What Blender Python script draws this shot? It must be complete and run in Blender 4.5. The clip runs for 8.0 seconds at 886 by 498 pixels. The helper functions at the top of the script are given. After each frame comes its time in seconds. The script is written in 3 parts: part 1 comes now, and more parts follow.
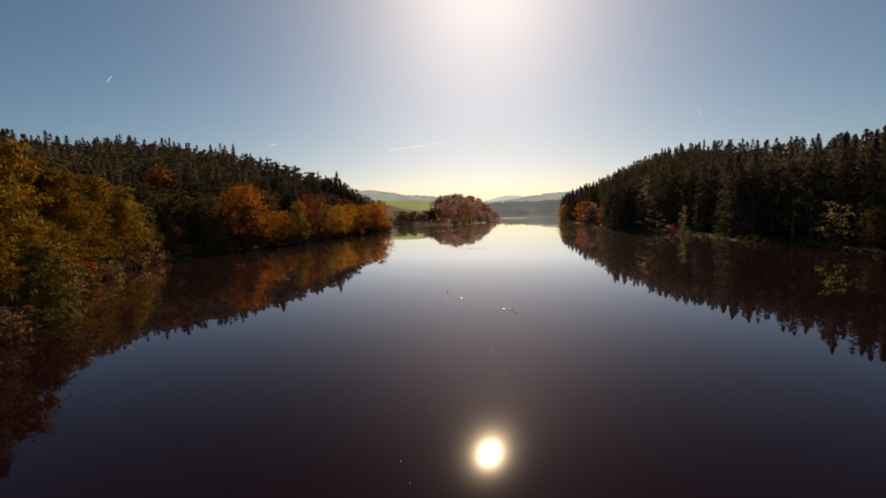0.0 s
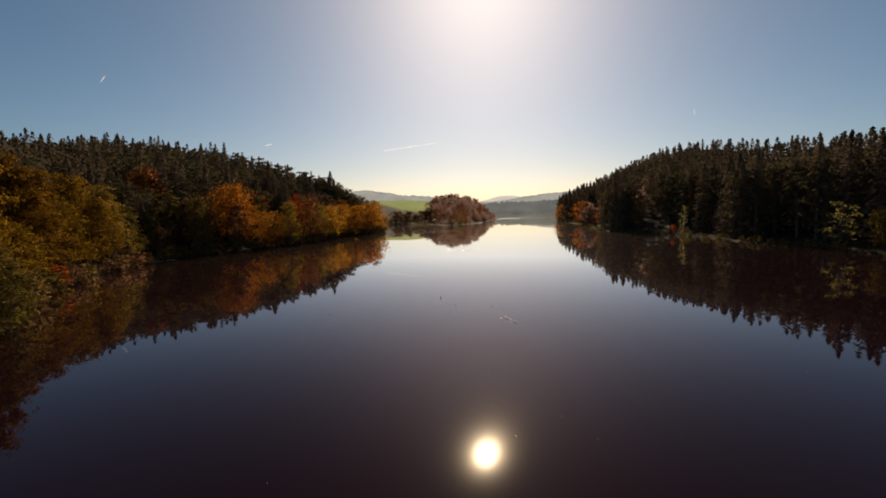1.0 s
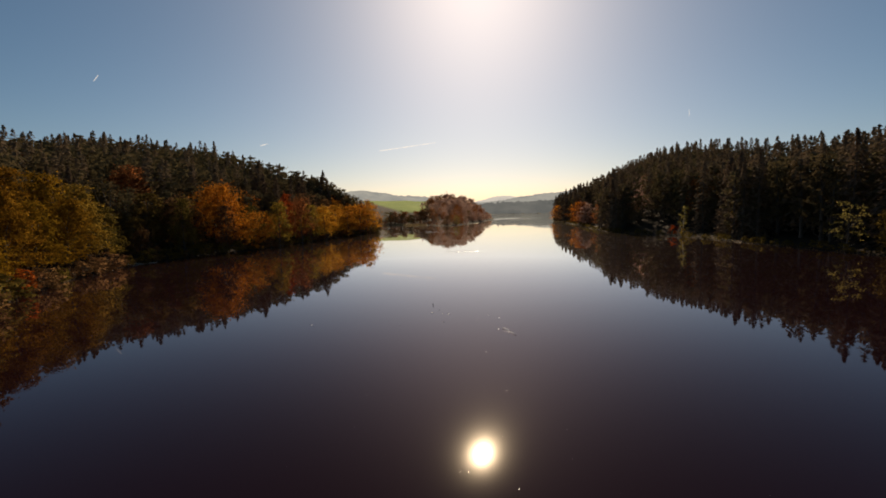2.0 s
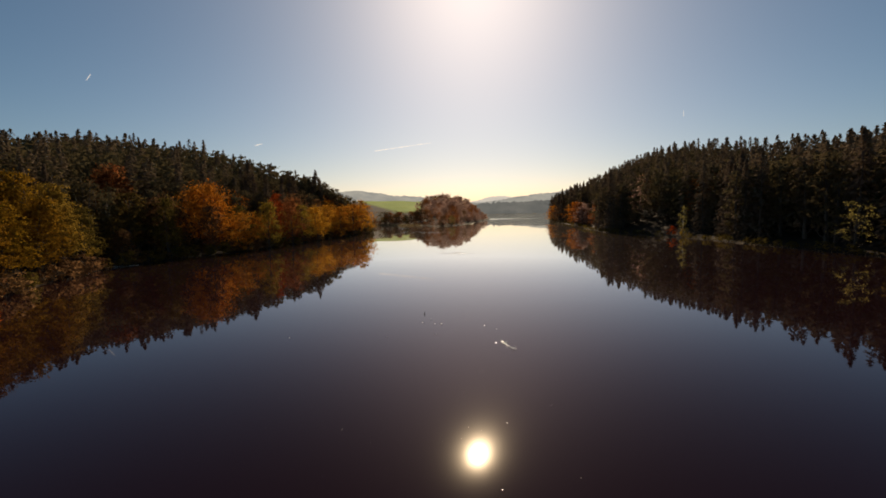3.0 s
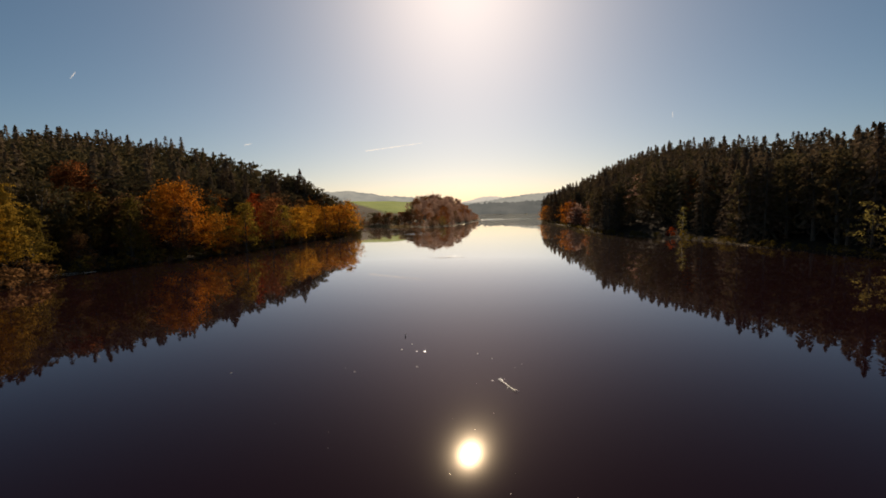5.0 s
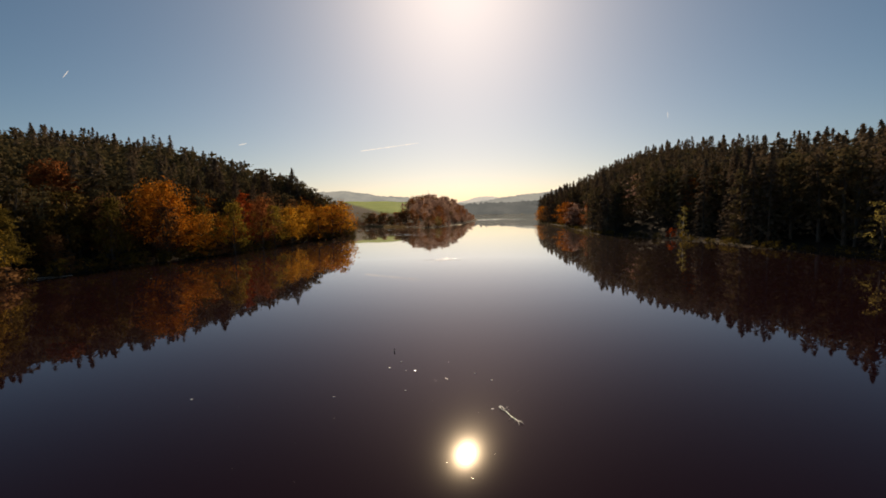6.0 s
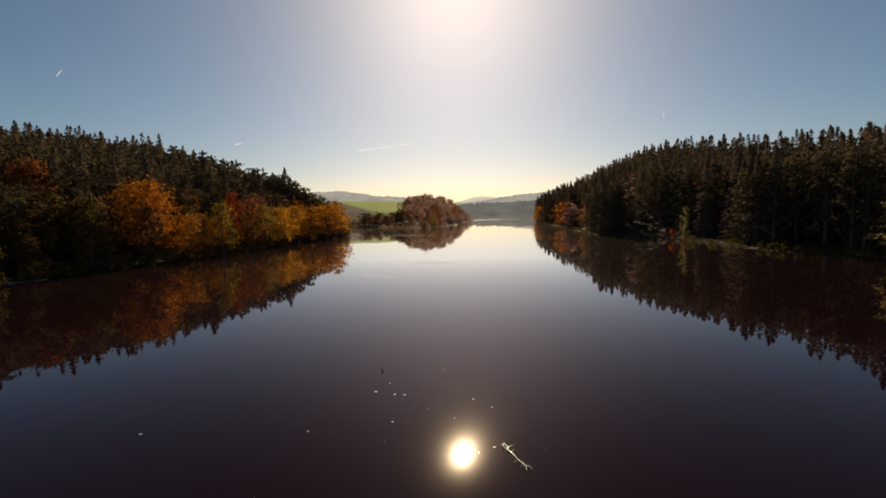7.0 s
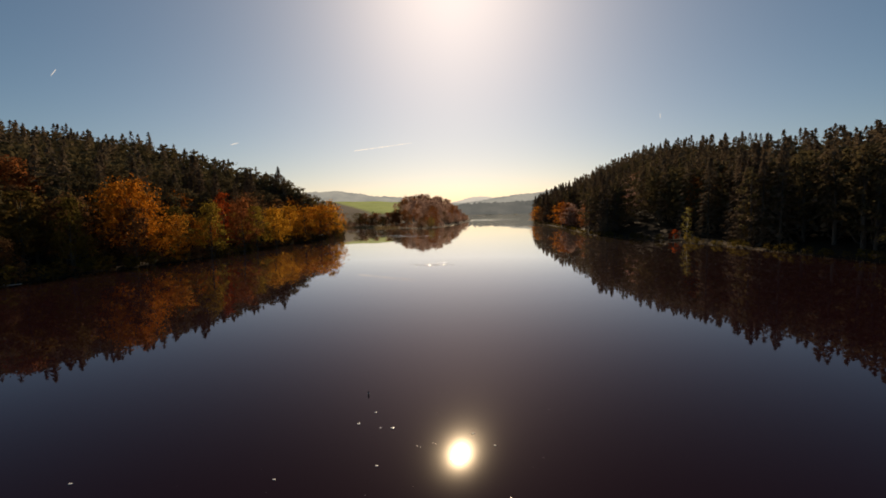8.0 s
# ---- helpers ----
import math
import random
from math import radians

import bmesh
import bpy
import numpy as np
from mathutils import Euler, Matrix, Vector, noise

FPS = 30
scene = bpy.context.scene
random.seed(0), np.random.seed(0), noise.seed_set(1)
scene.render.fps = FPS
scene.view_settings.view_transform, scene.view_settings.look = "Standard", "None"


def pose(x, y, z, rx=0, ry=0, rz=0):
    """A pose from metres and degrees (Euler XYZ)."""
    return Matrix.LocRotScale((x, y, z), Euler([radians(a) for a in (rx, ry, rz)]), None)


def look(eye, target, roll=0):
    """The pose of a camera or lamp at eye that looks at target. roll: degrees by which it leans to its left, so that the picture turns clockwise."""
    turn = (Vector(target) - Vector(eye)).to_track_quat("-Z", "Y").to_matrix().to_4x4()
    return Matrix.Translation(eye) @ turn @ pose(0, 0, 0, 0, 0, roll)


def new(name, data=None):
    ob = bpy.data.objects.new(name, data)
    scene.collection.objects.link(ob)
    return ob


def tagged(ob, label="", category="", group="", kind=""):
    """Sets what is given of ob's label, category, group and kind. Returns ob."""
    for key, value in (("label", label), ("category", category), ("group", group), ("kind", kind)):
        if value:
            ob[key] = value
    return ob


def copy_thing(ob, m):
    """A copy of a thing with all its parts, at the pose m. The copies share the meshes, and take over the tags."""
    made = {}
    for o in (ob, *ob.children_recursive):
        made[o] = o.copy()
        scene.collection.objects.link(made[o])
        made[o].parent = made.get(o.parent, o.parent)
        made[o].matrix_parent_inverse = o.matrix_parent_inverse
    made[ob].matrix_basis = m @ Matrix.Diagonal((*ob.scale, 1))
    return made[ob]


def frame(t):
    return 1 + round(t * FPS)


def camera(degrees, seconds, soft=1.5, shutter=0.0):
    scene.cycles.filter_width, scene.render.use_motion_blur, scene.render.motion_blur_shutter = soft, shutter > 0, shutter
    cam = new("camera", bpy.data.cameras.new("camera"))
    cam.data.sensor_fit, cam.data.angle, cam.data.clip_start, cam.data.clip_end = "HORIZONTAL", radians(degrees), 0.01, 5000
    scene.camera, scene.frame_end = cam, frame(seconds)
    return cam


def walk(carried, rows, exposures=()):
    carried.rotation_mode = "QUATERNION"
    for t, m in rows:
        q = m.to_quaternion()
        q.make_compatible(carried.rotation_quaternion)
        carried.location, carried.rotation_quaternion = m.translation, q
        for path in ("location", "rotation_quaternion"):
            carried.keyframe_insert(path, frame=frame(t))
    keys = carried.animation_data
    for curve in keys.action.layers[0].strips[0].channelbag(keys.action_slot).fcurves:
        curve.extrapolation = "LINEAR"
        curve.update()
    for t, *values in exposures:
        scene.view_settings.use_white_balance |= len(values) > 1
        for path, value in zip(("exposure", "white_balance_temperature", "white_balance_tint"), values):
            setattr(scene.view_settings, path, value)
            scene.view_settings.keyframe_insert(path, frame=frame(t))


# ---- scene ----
# Lake in autumn, seen from a low-flying camera. Water level is z = 0; the flight goes along +y.
cam = camera(89.87, 8.0, 1.7)
PATH = [
    (0.0, 0.000, 0.000, 9.600, 0.000, -5.000, 1.066),
    (0.5, 0.197, 1.790, 9.597, -0.221, -4.987, 1.071),
    (1.0, 0.394, 3.575, 9.597, -0.460, -4.975, 1.076),
    (1.5, 0.589, 5.354, 9.601, -0.715, -4.964, 1.080),
    (3.0, 1.166, 10.661, 9.630, -1.537, -4.938, 1.094),
    (3.5, 1.357, 12.419, 9.647, -1.821, -4.931, 1.098),
    (4.0, 1.546, 14.171, 9.666, -2.104, -4.926, 1.103),
    (4.5, 1.733, 15.919, 9.689, -2.384, -4.921, 1.107),
    (6.0, 2.289, 21.128, 9.777, -3.170, -4.915, 1.120),
    (6.5, 2.472, 22.854, 9.813, -3.403, -4.914, 1.124),
    (7.0, 2.654, 24.575, 9.852, -3.617, -4.915, 1.128),
    (7.5, 2.834, 26.290, 9.894, -3.809, -4.917, 1.132),
    (8.0, 3.014, 28.000, 9.940, -3.975, -4.920, 1.136),
]
walk(cam, [(t, pose(x, y, z, 90 + pitch, 0, yaw) @ pose(0, 0, 0, 0, 0, -lean)) for t, x, y, z, yaw, pitch, lean in PATH],
     [(0.0, 0.0, 7980, 14), (8.0, 0.0, 8450, 15)])

# ---- light ----
SUN_ELEVATION, SUN_AZIMUTH = radians(29.8), radians(5.75)
world = bpy.data.worlds.new("sky")
scene.world = world
world.use_nodes = True
wn = world.node_tree.nodes
sky = wn.new("ShaderNodeTexSky")
sky.sky_type = "NISHITA"
sky.sun_disc = False
sky.sun_elevation, sky.sun_rotation = SUN_ELEVATION, SUN_AZIMUTH
sky.altitude, sky.air_density, sky.dust_density, sky.ozone_density = 300.0, 0.8, 1.05, 4.0
tone = wn.new("ShaderNodeHueSaturation")
tone.inputs["Hue"].default_value, tone.inputs["Saturation"].default_value = 0.490, 1.16
world.node_tree.links.new(sky.outputs["Color"], tone.inputs["Color"])
world.node_tree.links.new(tone.outputs["Color"], wn["Background"].inputs["Color"])
wn["Background"].inputs["Strength"].default_value = 0.066
SUN_WAY = Vector((math.sin(SUN_AZIMUTH) * math.cos(SUN_ELEVATION), math.cos(SUN_AZIMUTH) * math.cos(SUN_ELEVATION), math.sin(SUN_ELEVATION)))
sun = new("sun", bpy.data.lights.new("sun", "SUN"))
sun.data.energy, sun.data.angle, sun.data.color = 5.0, radians(0.53), (1.0, 0.91, 0.76)
sun.matrix_basis = look(SUN_WAY * 300, (0, 0, 0))


# ---- materials ----
def material(name):
    m = bpy.data.materials.new(name)
    m.use_nodes = True
    m.node_tree.nodes.clear()
    nodes, links = m.node_tree.nodes, m.node_tree.links

    def node(kind, **values):
        n = nodes.new("ShaderNode" + kind)
        for key, value in values.items():
            if key in n.inputs:
                n.inputs[key].default_value = value
        return n

    out = node("OutputMaterial")
    return m, node, links.new, out


def ramp(node, stops):
    r = node("ValToRGB")
    el = r.color_ramp.elements
    while len(el) < len(stops):
        el.new(0.5)
    for e, (p, col) in zip(el, stops):
        e.position, e.color = p, (*col, 1)
    return r


def leaf_material(name, dark, mid, bright, through_share=0.46):
    """Foliage: each leaf clump and each tree differs a little; light also comes through the leaves."""
    m, node, link, out = material(name)
    geo, info, tex = node("NewGeometry"), node("ObjectInfo"), node("TexCoord")
    patch = node("TexNoise", Scale=0.35, Detail=2.0)
    link(tex.outputs["Object"], patch.inputs["Vector"])
    mix = node("Math")
    mix.operation = "MULTIPLY_ADD"
    link(geo.outputs["Random Per Island"], mix.inputs[0])
    mix.inputs[1].default_value = 0.22
    part_value = node("Math")
    part_value.operation = "MULTIPLY_ADD"
    link(patch.outputs["Fac"], part_value.inputs[0])
    part_value.inputs[1].default_value = 0.7
    part_value.inputs[2].default_value = 0.05
    link(part_value.outputs[0], mix.inputs[2])
    r = ramp(node, [(0.12, dark), (0.5, mid), (0.92, bright)])
    link(mix.outputs[0], r.inputs["Fac"])
    hue = node("HueSaturation")
    shift = node("MapRange")
    shift.inputs["To Min"].default_value, shift.inputs["To Max"].default_value = 0.482, 0.498
    link(info.outputs["Random"], shift.inputs["Value"])
    link(shift.outputs["Result"], hue.inputs["Hue"])
    value = node("MapRange")
    value.inputs["To Min"].default_value, value.inputs["To Max"].default_value = 0.84, 1.16
    link(info.outputs["Random"], value.inputs["Value"])
    link(value.outputs["Result"], hue.inputs["Value"])
    link(r.outputs["Color"], hue.inputs["Color"])
    diffuse, passing = node("BsdfDiffuse", Roughness=0.6), node("BsdfTranslucent")
    both = node("MixShader", Fac=through_share)
    link(hue.outputs["Color"], diffuse.inputs["Color"])
    link(hue.outputs["Color"], passing.inputs["Color"])
    link(diffuse.outputs[0], both.inputs[1])
    link(passing.outputs[0], both.inputs[2])
    link(both.outputs[0], out.inputs["Surface"])
    return m


def rough_material(name, stops, scale=3.0, stretch=(1, 1, 1), rough=0.85, bump=0.4, fine=30.0, wet=0.0):
    m, node, link, out = material(name)
    tex, mapping = node("TexCoord"), node("Mapping", Scale=stretch)
    link(tex.outputs["Object"], mapping.inputs["Vector"])
    coarse, grain = node("TexNoise", Scale=scale, Detail=6.0, Roughness=0.6), node("TexNoise", Scale=fine, Detail=4.0)
    for n in (coarse, grain):
        link(mapping.outputs["Vector"], n.inputs["Vector"])
    add = node("Math")
    add.operation = "MULTIPLY_ADD"
    link(grain.outputs["Fac"], add.inputs[0])
    add.inputs[1].default_value = 0.4
    link(coarse.outputs["Fac"], add.inputs[2])
    less = node("Math")
    less.operation = "SUBTRACT"
    link(add.outputs[0], less.inputs[0])
    less.inputs[1].default_value = 0.2
    r = ramp(node, stops)
    link(less.outputs[0], r.inputs["Fac"])
    b = node("BsdfPrincipled", Roughness=rough)
    b.inputs["Coat Weight"].default_value, b.inputs["Coat Roughness"].default_value = wet, 0.22
    link(r.outputs["Color"], b.inputs["Base Color"])
    bm_ = node("Bump", Strength=bump, Distance=0.03)
    link(add.outputs[0], bm_.inputs["Height"])
    link(bm_.outputs["Normal"], b.inputs["Normal"])
    link(b.outputs[0], out.inputs["Surface"])
    return m


def water_material():
    m, node, link, out = material("lake_water")
    tex = node("TexCoord")
    map1 = node("Mapping", Scale=(0.35, 0.12, 1.0))
    link(tex.outputs["Object"], map1.inputs["Vector"])
    swell = node("TexNoise", Scale=1.0, Detail=3.0, Roughness=0.55)
    link(map1.outputs["Vector"], swell.inputs["Vector"])
    relief = node("Bump", Strength=0.08, Distance=0.02)
    link(swell.outputs["Fac"], relief.inputs["Height"])
    calm = node("BsdfAnisotropic", Roughness=0.015)
    # broad warm lobe added to imitate the bloom round the sun's glint
    glint_halo = node("BsdfAnisotropic", Roughness=0.125, Anisotropy=-0.3, Color=(1.0, 0.91, 0.78, 1))
    across = node("CombineXYZ", X=1.0)
    link(across.outputs[0], glint_halo.inputs["Tangent"])
    body = node("BsdfDiffuse")
    body.inputs["Color"].default_value = (0.0080, 0.0024, 0.0036, 1)
    mirror = node("Fresnel", IOR=1.333)
    for b in (calm, glint_halo, mirror):
        link(relief.outputs["Normal"], b.inputs["Normal"])
    steep, share = node("Math"), node("Math")
    steep.operation = "POWER"
    link(mirror.outputs[0], steep.inputs[0])
    steep.inputs[1].default_value = 1.62
    share.operation, share.use_clamp = "MULTIPLY", True
    link(steep.outputs[0], share.inputs[0])
    share.inputs[1].default_value = 2.85
    tint = ramp(node, [(0.03, (0.95, 0.78, 0.90)), (0.25, (0.91, 0.865, 0.91)), (0.7, (0.90, 0.895, 0.865))])
    link(mirror.outputs[0], tint.inputs["Fac"])
    link(tint.outputs["Color"], calm.inputs["Color"])
    gloss, surface, both = node("MixShader", Fac=0.067), node("MixShader"), node("AddShader")
    depth = node("MixShader")
    link(mirror.outputs[0], depth.inputs["Fac"])
    link(body.outputs[0], depth.inputs[1])
    link(calm.outputs[0], gloss.inputs[1])
    link(glint_halo.outputs[0], gloss.inputs[2])
    link(share.outputs[0], surface.inputs["Fac"])
    link(gloss.outputs[0], surface.inputs[2])
    link(surface.outputs[0], both.inputs[0])
    link(depth.outputs[0], both.inputs[1])
    link(both.outputs[0], out.inputs["Surface"])
    return m


def ground_material():
    """Leaf litter under the trees, grass where the attribute 'grass' is high, bare bank at the water."""
    m, node, link, out = material("forest_floor")
    tex = node("TexCoord")
    coarse, fine = node("TexNoise", Scale=0.25, Detail=6.0), node("TexNoise", Scale=2.5, Detail=8.0)
    stripes = node("TexNoise", Scale=0.03, Detail=4.0)
    for n in (coarse, fine, stripes):
        link(tex.outputs["Object"], n.inputs["Vector"])
    litter = ramp(node, [(0.3, (0.016, 0.011, 0.007)), (0.55, (0.038, 0.024, 0.014)), (0.8, (0.085, 0.048, 0.022))])
    grass = ramp(node, [(0.3, (0.12, 0.19, 0.02)), (0.55, (0.19, 0.26, 0.03)), (0.8, (0.28, 0.32, 0.06))])
    bank = ramp(node, [(0.3, (0.10, 0.075, 0.045)), (0.7, (0.24, 0.19, 0.12))])
    link(fine.outputs["Fac"], litter.inputs["Fac"])
    mixed = node("Math")
    mixed.operation = "MULTIPLY_ADD"
    link(fine.outputs["Fac"], mixed.inputs[0])
    mixed.inputs[1].default_value = 0.4
    half = node("Math")
    half.operation = "MULTIPLY"
    link(stripes.outputs["Fac"], half.inputs[0])
    half.inputs[1].default_value = 0.6
    link(half.outputs[0], mixed.inputs[2])
    link(mixed.outputs[0], grass.inputs["Fac"])
    link(coarse.outputs["Fac"], bank.inputs["Fac"])
    cover, shore = node("Attribute"), node("Attribute")
    cover.attribute_name, shore.attribute_name = "grass", "bank"
    one, two = node("Mix"), node("Mix")
    for mx in (one, two):
        mx.data_type = "RGBA"
    link(cover.outputs["Fac"], one.inputs["Factor"])
    link(litter.outputs["Color"], one.inputs["A"])
    link(grass.outputs["Color"], one.inputs["B"])
    link(shore.outputs["Fac"], two.inputs["Factor"])
    link(one.outputs["Result"], two.inputs["A"])
    link(bank.outputs["Color"], two.inputs["B"])
    b = node("BsdfPrincipled", Roughness=0.95)
    b.inputs["Specular IOR Level"].default_value = 0.1
    link(two.outputs["Result"], b.inputs["Base Color"])
    bump = node("Bump", Strength=0.6, Distance=0.2)
    link(fine.outputs["Fac"], bump.inputs["Height"])
    link(bump.outputs["Normal"], b.inputs["Normal"])
    link(b.outputs[0], out.inputs["Surface"])
    return m


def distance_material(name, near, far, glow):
    """Plain far backdrop; the haze of kilometres of air is put into its glowing colour."""
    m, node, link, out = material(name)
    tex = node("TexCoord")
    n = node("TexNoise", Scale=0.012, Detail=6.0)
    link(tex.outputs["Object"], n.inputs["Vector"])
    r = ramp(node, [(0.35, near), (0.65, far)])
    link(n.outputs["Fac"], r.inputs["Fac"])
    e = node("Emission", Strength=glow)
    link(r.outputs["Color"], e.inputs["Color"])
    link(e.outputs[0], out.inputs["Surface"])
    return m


def vapour_material():
    m, node, link, out = material("vapour")
    # sunlight on the vapour is put in as a glow of its own
    clear, e = node("BsdfTransparent"), node("Emission", Strength=1.05)
    e.inputs["Color"].default_value = (1.0, 0.97, 0.92, 1)
    tex = node("TexCoord")
    n = node("TexNoise", Scale=0.02, Detail=3.0)
    link(tex.outputs["Object"], n.inputs["Vector"])
    thin = node("MapRange")
    thin.inputs["From Min"].default_value, thin.inputs["From Max"].default_value = 0.35, 0.7
    thin.inputs["To Min"].default_value, thin.inputs["To Max"].default_value = 0.25, 0.75
    link(n.outputs["Fac"], thin.inputs["Value"])
    both = node("MixShader")
    link(thin.outputs["Result"], both.inputs["Fac"])
    link(clear.outputs[0], both.inputs[1])
    link(e.outputs[0], both.inputs[2])
    link(both.outputs[0], out.inputs["Surface"])
    return m


WATER, GROUND, VAPOUR = water_material(), ground_material(), vapour_material()
BARK = rough_material("bark", [(0.3, (0.035, 0.026, 0.02)), (0.6, (0.09, 0.068, 0.05)), (0.9, (0.16, 0.13, 0.1))], 2.0, (3, 3, 0.6))
PALE_BARK = rough_material("pale_bark", [(0.3, (0.12, 0.1, 0.08)), (0.5, (0.42, 0.39, 0.34)), (0.9, (0.62, 0.59, 0.53))], 2.0, (1, 1, 3))
DRIFTWOOD = rough_material("driftwood", [(0.3, (0.5, 0.46, 0.4)), (0.55, (0.74, 0.7, 0.63)), (0.9, (0.84, 0.81, 0.75))], 4.0, (1, 1, 1), 0.24, wet=1.0)
DRY_REED = leaf_material("dry_reed", (0.16, 0.11, 0.05), (0.30, 0.22, 0.11), (0.45, 0.36, 0.2), 0.3)
FLOATING = rough_material("wet_pale_scrap", [(0.3, (0.74, 0.71, 0.65)), (0.6, (0.85, 0.83, 0.78)), (0.9, (0.9, 0.88, 0.85))], 8.0, rough=0.28, bump=0.2, wet=1.0)
NEEDLES = leaf_material("spruce_needles", (0.128, 0.092, 0.060), (0.138, 0.100, 0.065), (0.150, 0.108, 0.068), 0.22)
PINE_NEEDLES = leaf_material("pine_needles", (0.088, 0.070, 0.036), (0.112, 0.088, 0.044), (0.140, 0.110, 0.050), 0.28)
LEAVES = {
    "golden": leaf_material("golden_leaves", (0.17, 0.080, 0.011), (0.52, 0.255, 0.030), (0.76, 0.44, 0.062), 0.48),
    "old_gold": leaf_material("old_gold_leaves", (0.046, 0.026, 0.005), (0.21, 0.114, 0.013), (0.55, 0.32, 0.037), 0.36),
    "willow": leaf_material("willow_leaves", (0.055, 0.040, 0.012), (0.145, 0.105, 0.028), (0.30, 0.225, 0.07)),
    # brown autumn leaves, paler and pinker: distance haze is put into their colour
    "mauve_brown": leaf_material("mauve_brown_leaves", (0.20, 0.130, 0.100), (0.36, 0.230, 0.175), (0.50, 0.335, 0.255), 0.64),
    "orange": leaf_material("orange_leaves", (0.16, 0.060, 0.009), (0.50, 0.205, 0.023), (0.76, 0.38, 0.045), 0.48),
    "pale_green": leaf_material("pale_green_leaves", (0.09, 0.076, 0.022), (0.26, 0.215, 0.062), (0.48, 0.40, 0.13)),
    "rust": leaf_material("rust_leaves", (0.12, 0.050, 0.016), (0.30, 0.125, 0.036), (0.52, 0.235, 0.065), 0.46),
    "olive": leaf_material("olive_leaves", (0.045, 0.035, 0.010), (0.128, 0.096, 0.022), (0.235, 0.172, 0.043)),
    "yellow_green": leaf_material("yellow_green_leaves", (0.058, 0.040, 0.009), (0.30, 0.205, 0.033), (0.56, 0.385, 0.070), 0.42),
    "brown": leaf_material("brown_leaves", (0.060, 0.034, 0.016), (0.170, 0.095, 0.040), (0.28, 0.163, 0.066)),
    "red": leaf_material("red_leaves", (0.19, 0.048, 0.010), (0.41, 0.118, 0.020), (0.60, 0.21, 0.04)),
}


# ---- mesh helpers ----
def mesh_from(name, verts, faces, mats, smooth=False, normals=None):
    """A mesh from arrays of corners and of quads or triangles; foliage brings the normals of the crown it belongs to."""
    verts, faces = np.asarray(verts, dtype=np.float32), np.asarray(faces, dtype=np.int32)
    me = bpy.data.meshes.new(name)
    k = faces.shape[1]
    me.vertices.add(len(verts))
    me.vertices.foreach_set("co", verts.ravel())
    me.loops.add(faces.size)
    me.loops.foreach_set("vertex_index", faces.ravel())
    me.polygons.add(len(faces))
    me.polygons.foreach_set("loop_start", np.arange(len(faces), dtype=np.int32) * k)
    for mat in mats:
        me.materials.append(mat)
    me.update(calc_edges=True)
    if smooth:
        me.polygons.foreach_set("use_smooth", np.ones(len(faces), dtype=bool))
    if normals is not None:
        me.normals_split_custom_set_from_vertices(np.asarray(normals, dtype=np.float32))
    return me


def tube(points, radii, sides=6):
    """A tapered round limb along points: corners and quads."""
    points, radii = np.asarray(points, float), np.asarray(radii, float)
    ways = np.gradient(points, axis=0)
    ways /= np.linalg.norm(ways, axis=1)[:, None] + 1e-9
    ref = np.where(np.abs(ways[:, 2:3]) > 0.9, [[1.0, 0, 0]], [[0, 0, 1.0]])
    u = np.cross(ways, ref)
    u /= np.linalg.norm(u, axis=1)[:, None]
    v = np.cross(ways, u)
    a = np.arange(sides) * 2 * math.pi / sides
    ring = u[:, None] * np.cos(a)[None, :, None] + v[:, None] * np.sin(a)[None, :, None]
    verts = (points[:, None] + ring * radii[:, None, None]).reshape(-1, 3)
    faces = []
    for i in range(len(points) - 1):
        for j in range(sides):
            k = (j + 1) % sides
            faces.append((i * sides + j, i * sides + k, (i + 1) * sides + k, (i + 1) * sides + j))
    return verts, np.array(faces)


def joined(pieces):
    """One set of corners and faces (and normals, where the pieces have them) out of many."""
    verts, faces, normals, n = [], [], [], 0
    for v, f, *rest in pieces:
        verts.append(v)
        faces.append(f + n)
        normals += rest
        n += len(v)
    return (np.concatenate(verts), np.concatenate(faces), *([np.concatenate(normals)] if normals else []))


def unit(v):
    return v / (np.linalg.norm(v, axis=1)[:, None] + 1e-9)


def leaf_cards(rng, centres, outward, size, up=0.35, crown=None):
    """A small folded clump of leaves at each centre, turned roughly outward; its normals follow the crown."""
    n = len(centres)
    normal = outward + rng.normal(0, 0.55, (n, 3)) + np.array([0, 0, up])
    normal /= np.linalg.norm(normal, axis=1)[:, None] + 1e-9
    spin = rng.normal(0, 1, (n, 3))
    u = np.cross(normal, spin)
    u /= np.linalg.norm(u, axis=1)[:, None] + 1e-9
    v = np.cross(normal, u)
    s = size * rng.uniform(0.55, 1.35, (n, 1))
    lift = normal * s * rng.uniform(-0.35, 0.35, (n, 1))
    quad = np.stack([centres - u * s, centres - v * s * 0.62 + lift, centres + u * s, centres + v * s * 0.62 + lift], 1)
    soft = unit((outward if crown is None else unit(outward) + unit(crown)) + 0.30 * normal + np.array([0, 0, 0.15]))
    return quad.reshape(-1, 3), np.arange(n * 4).reshape(-1, 4), np.repeat(soft, 4, 0)


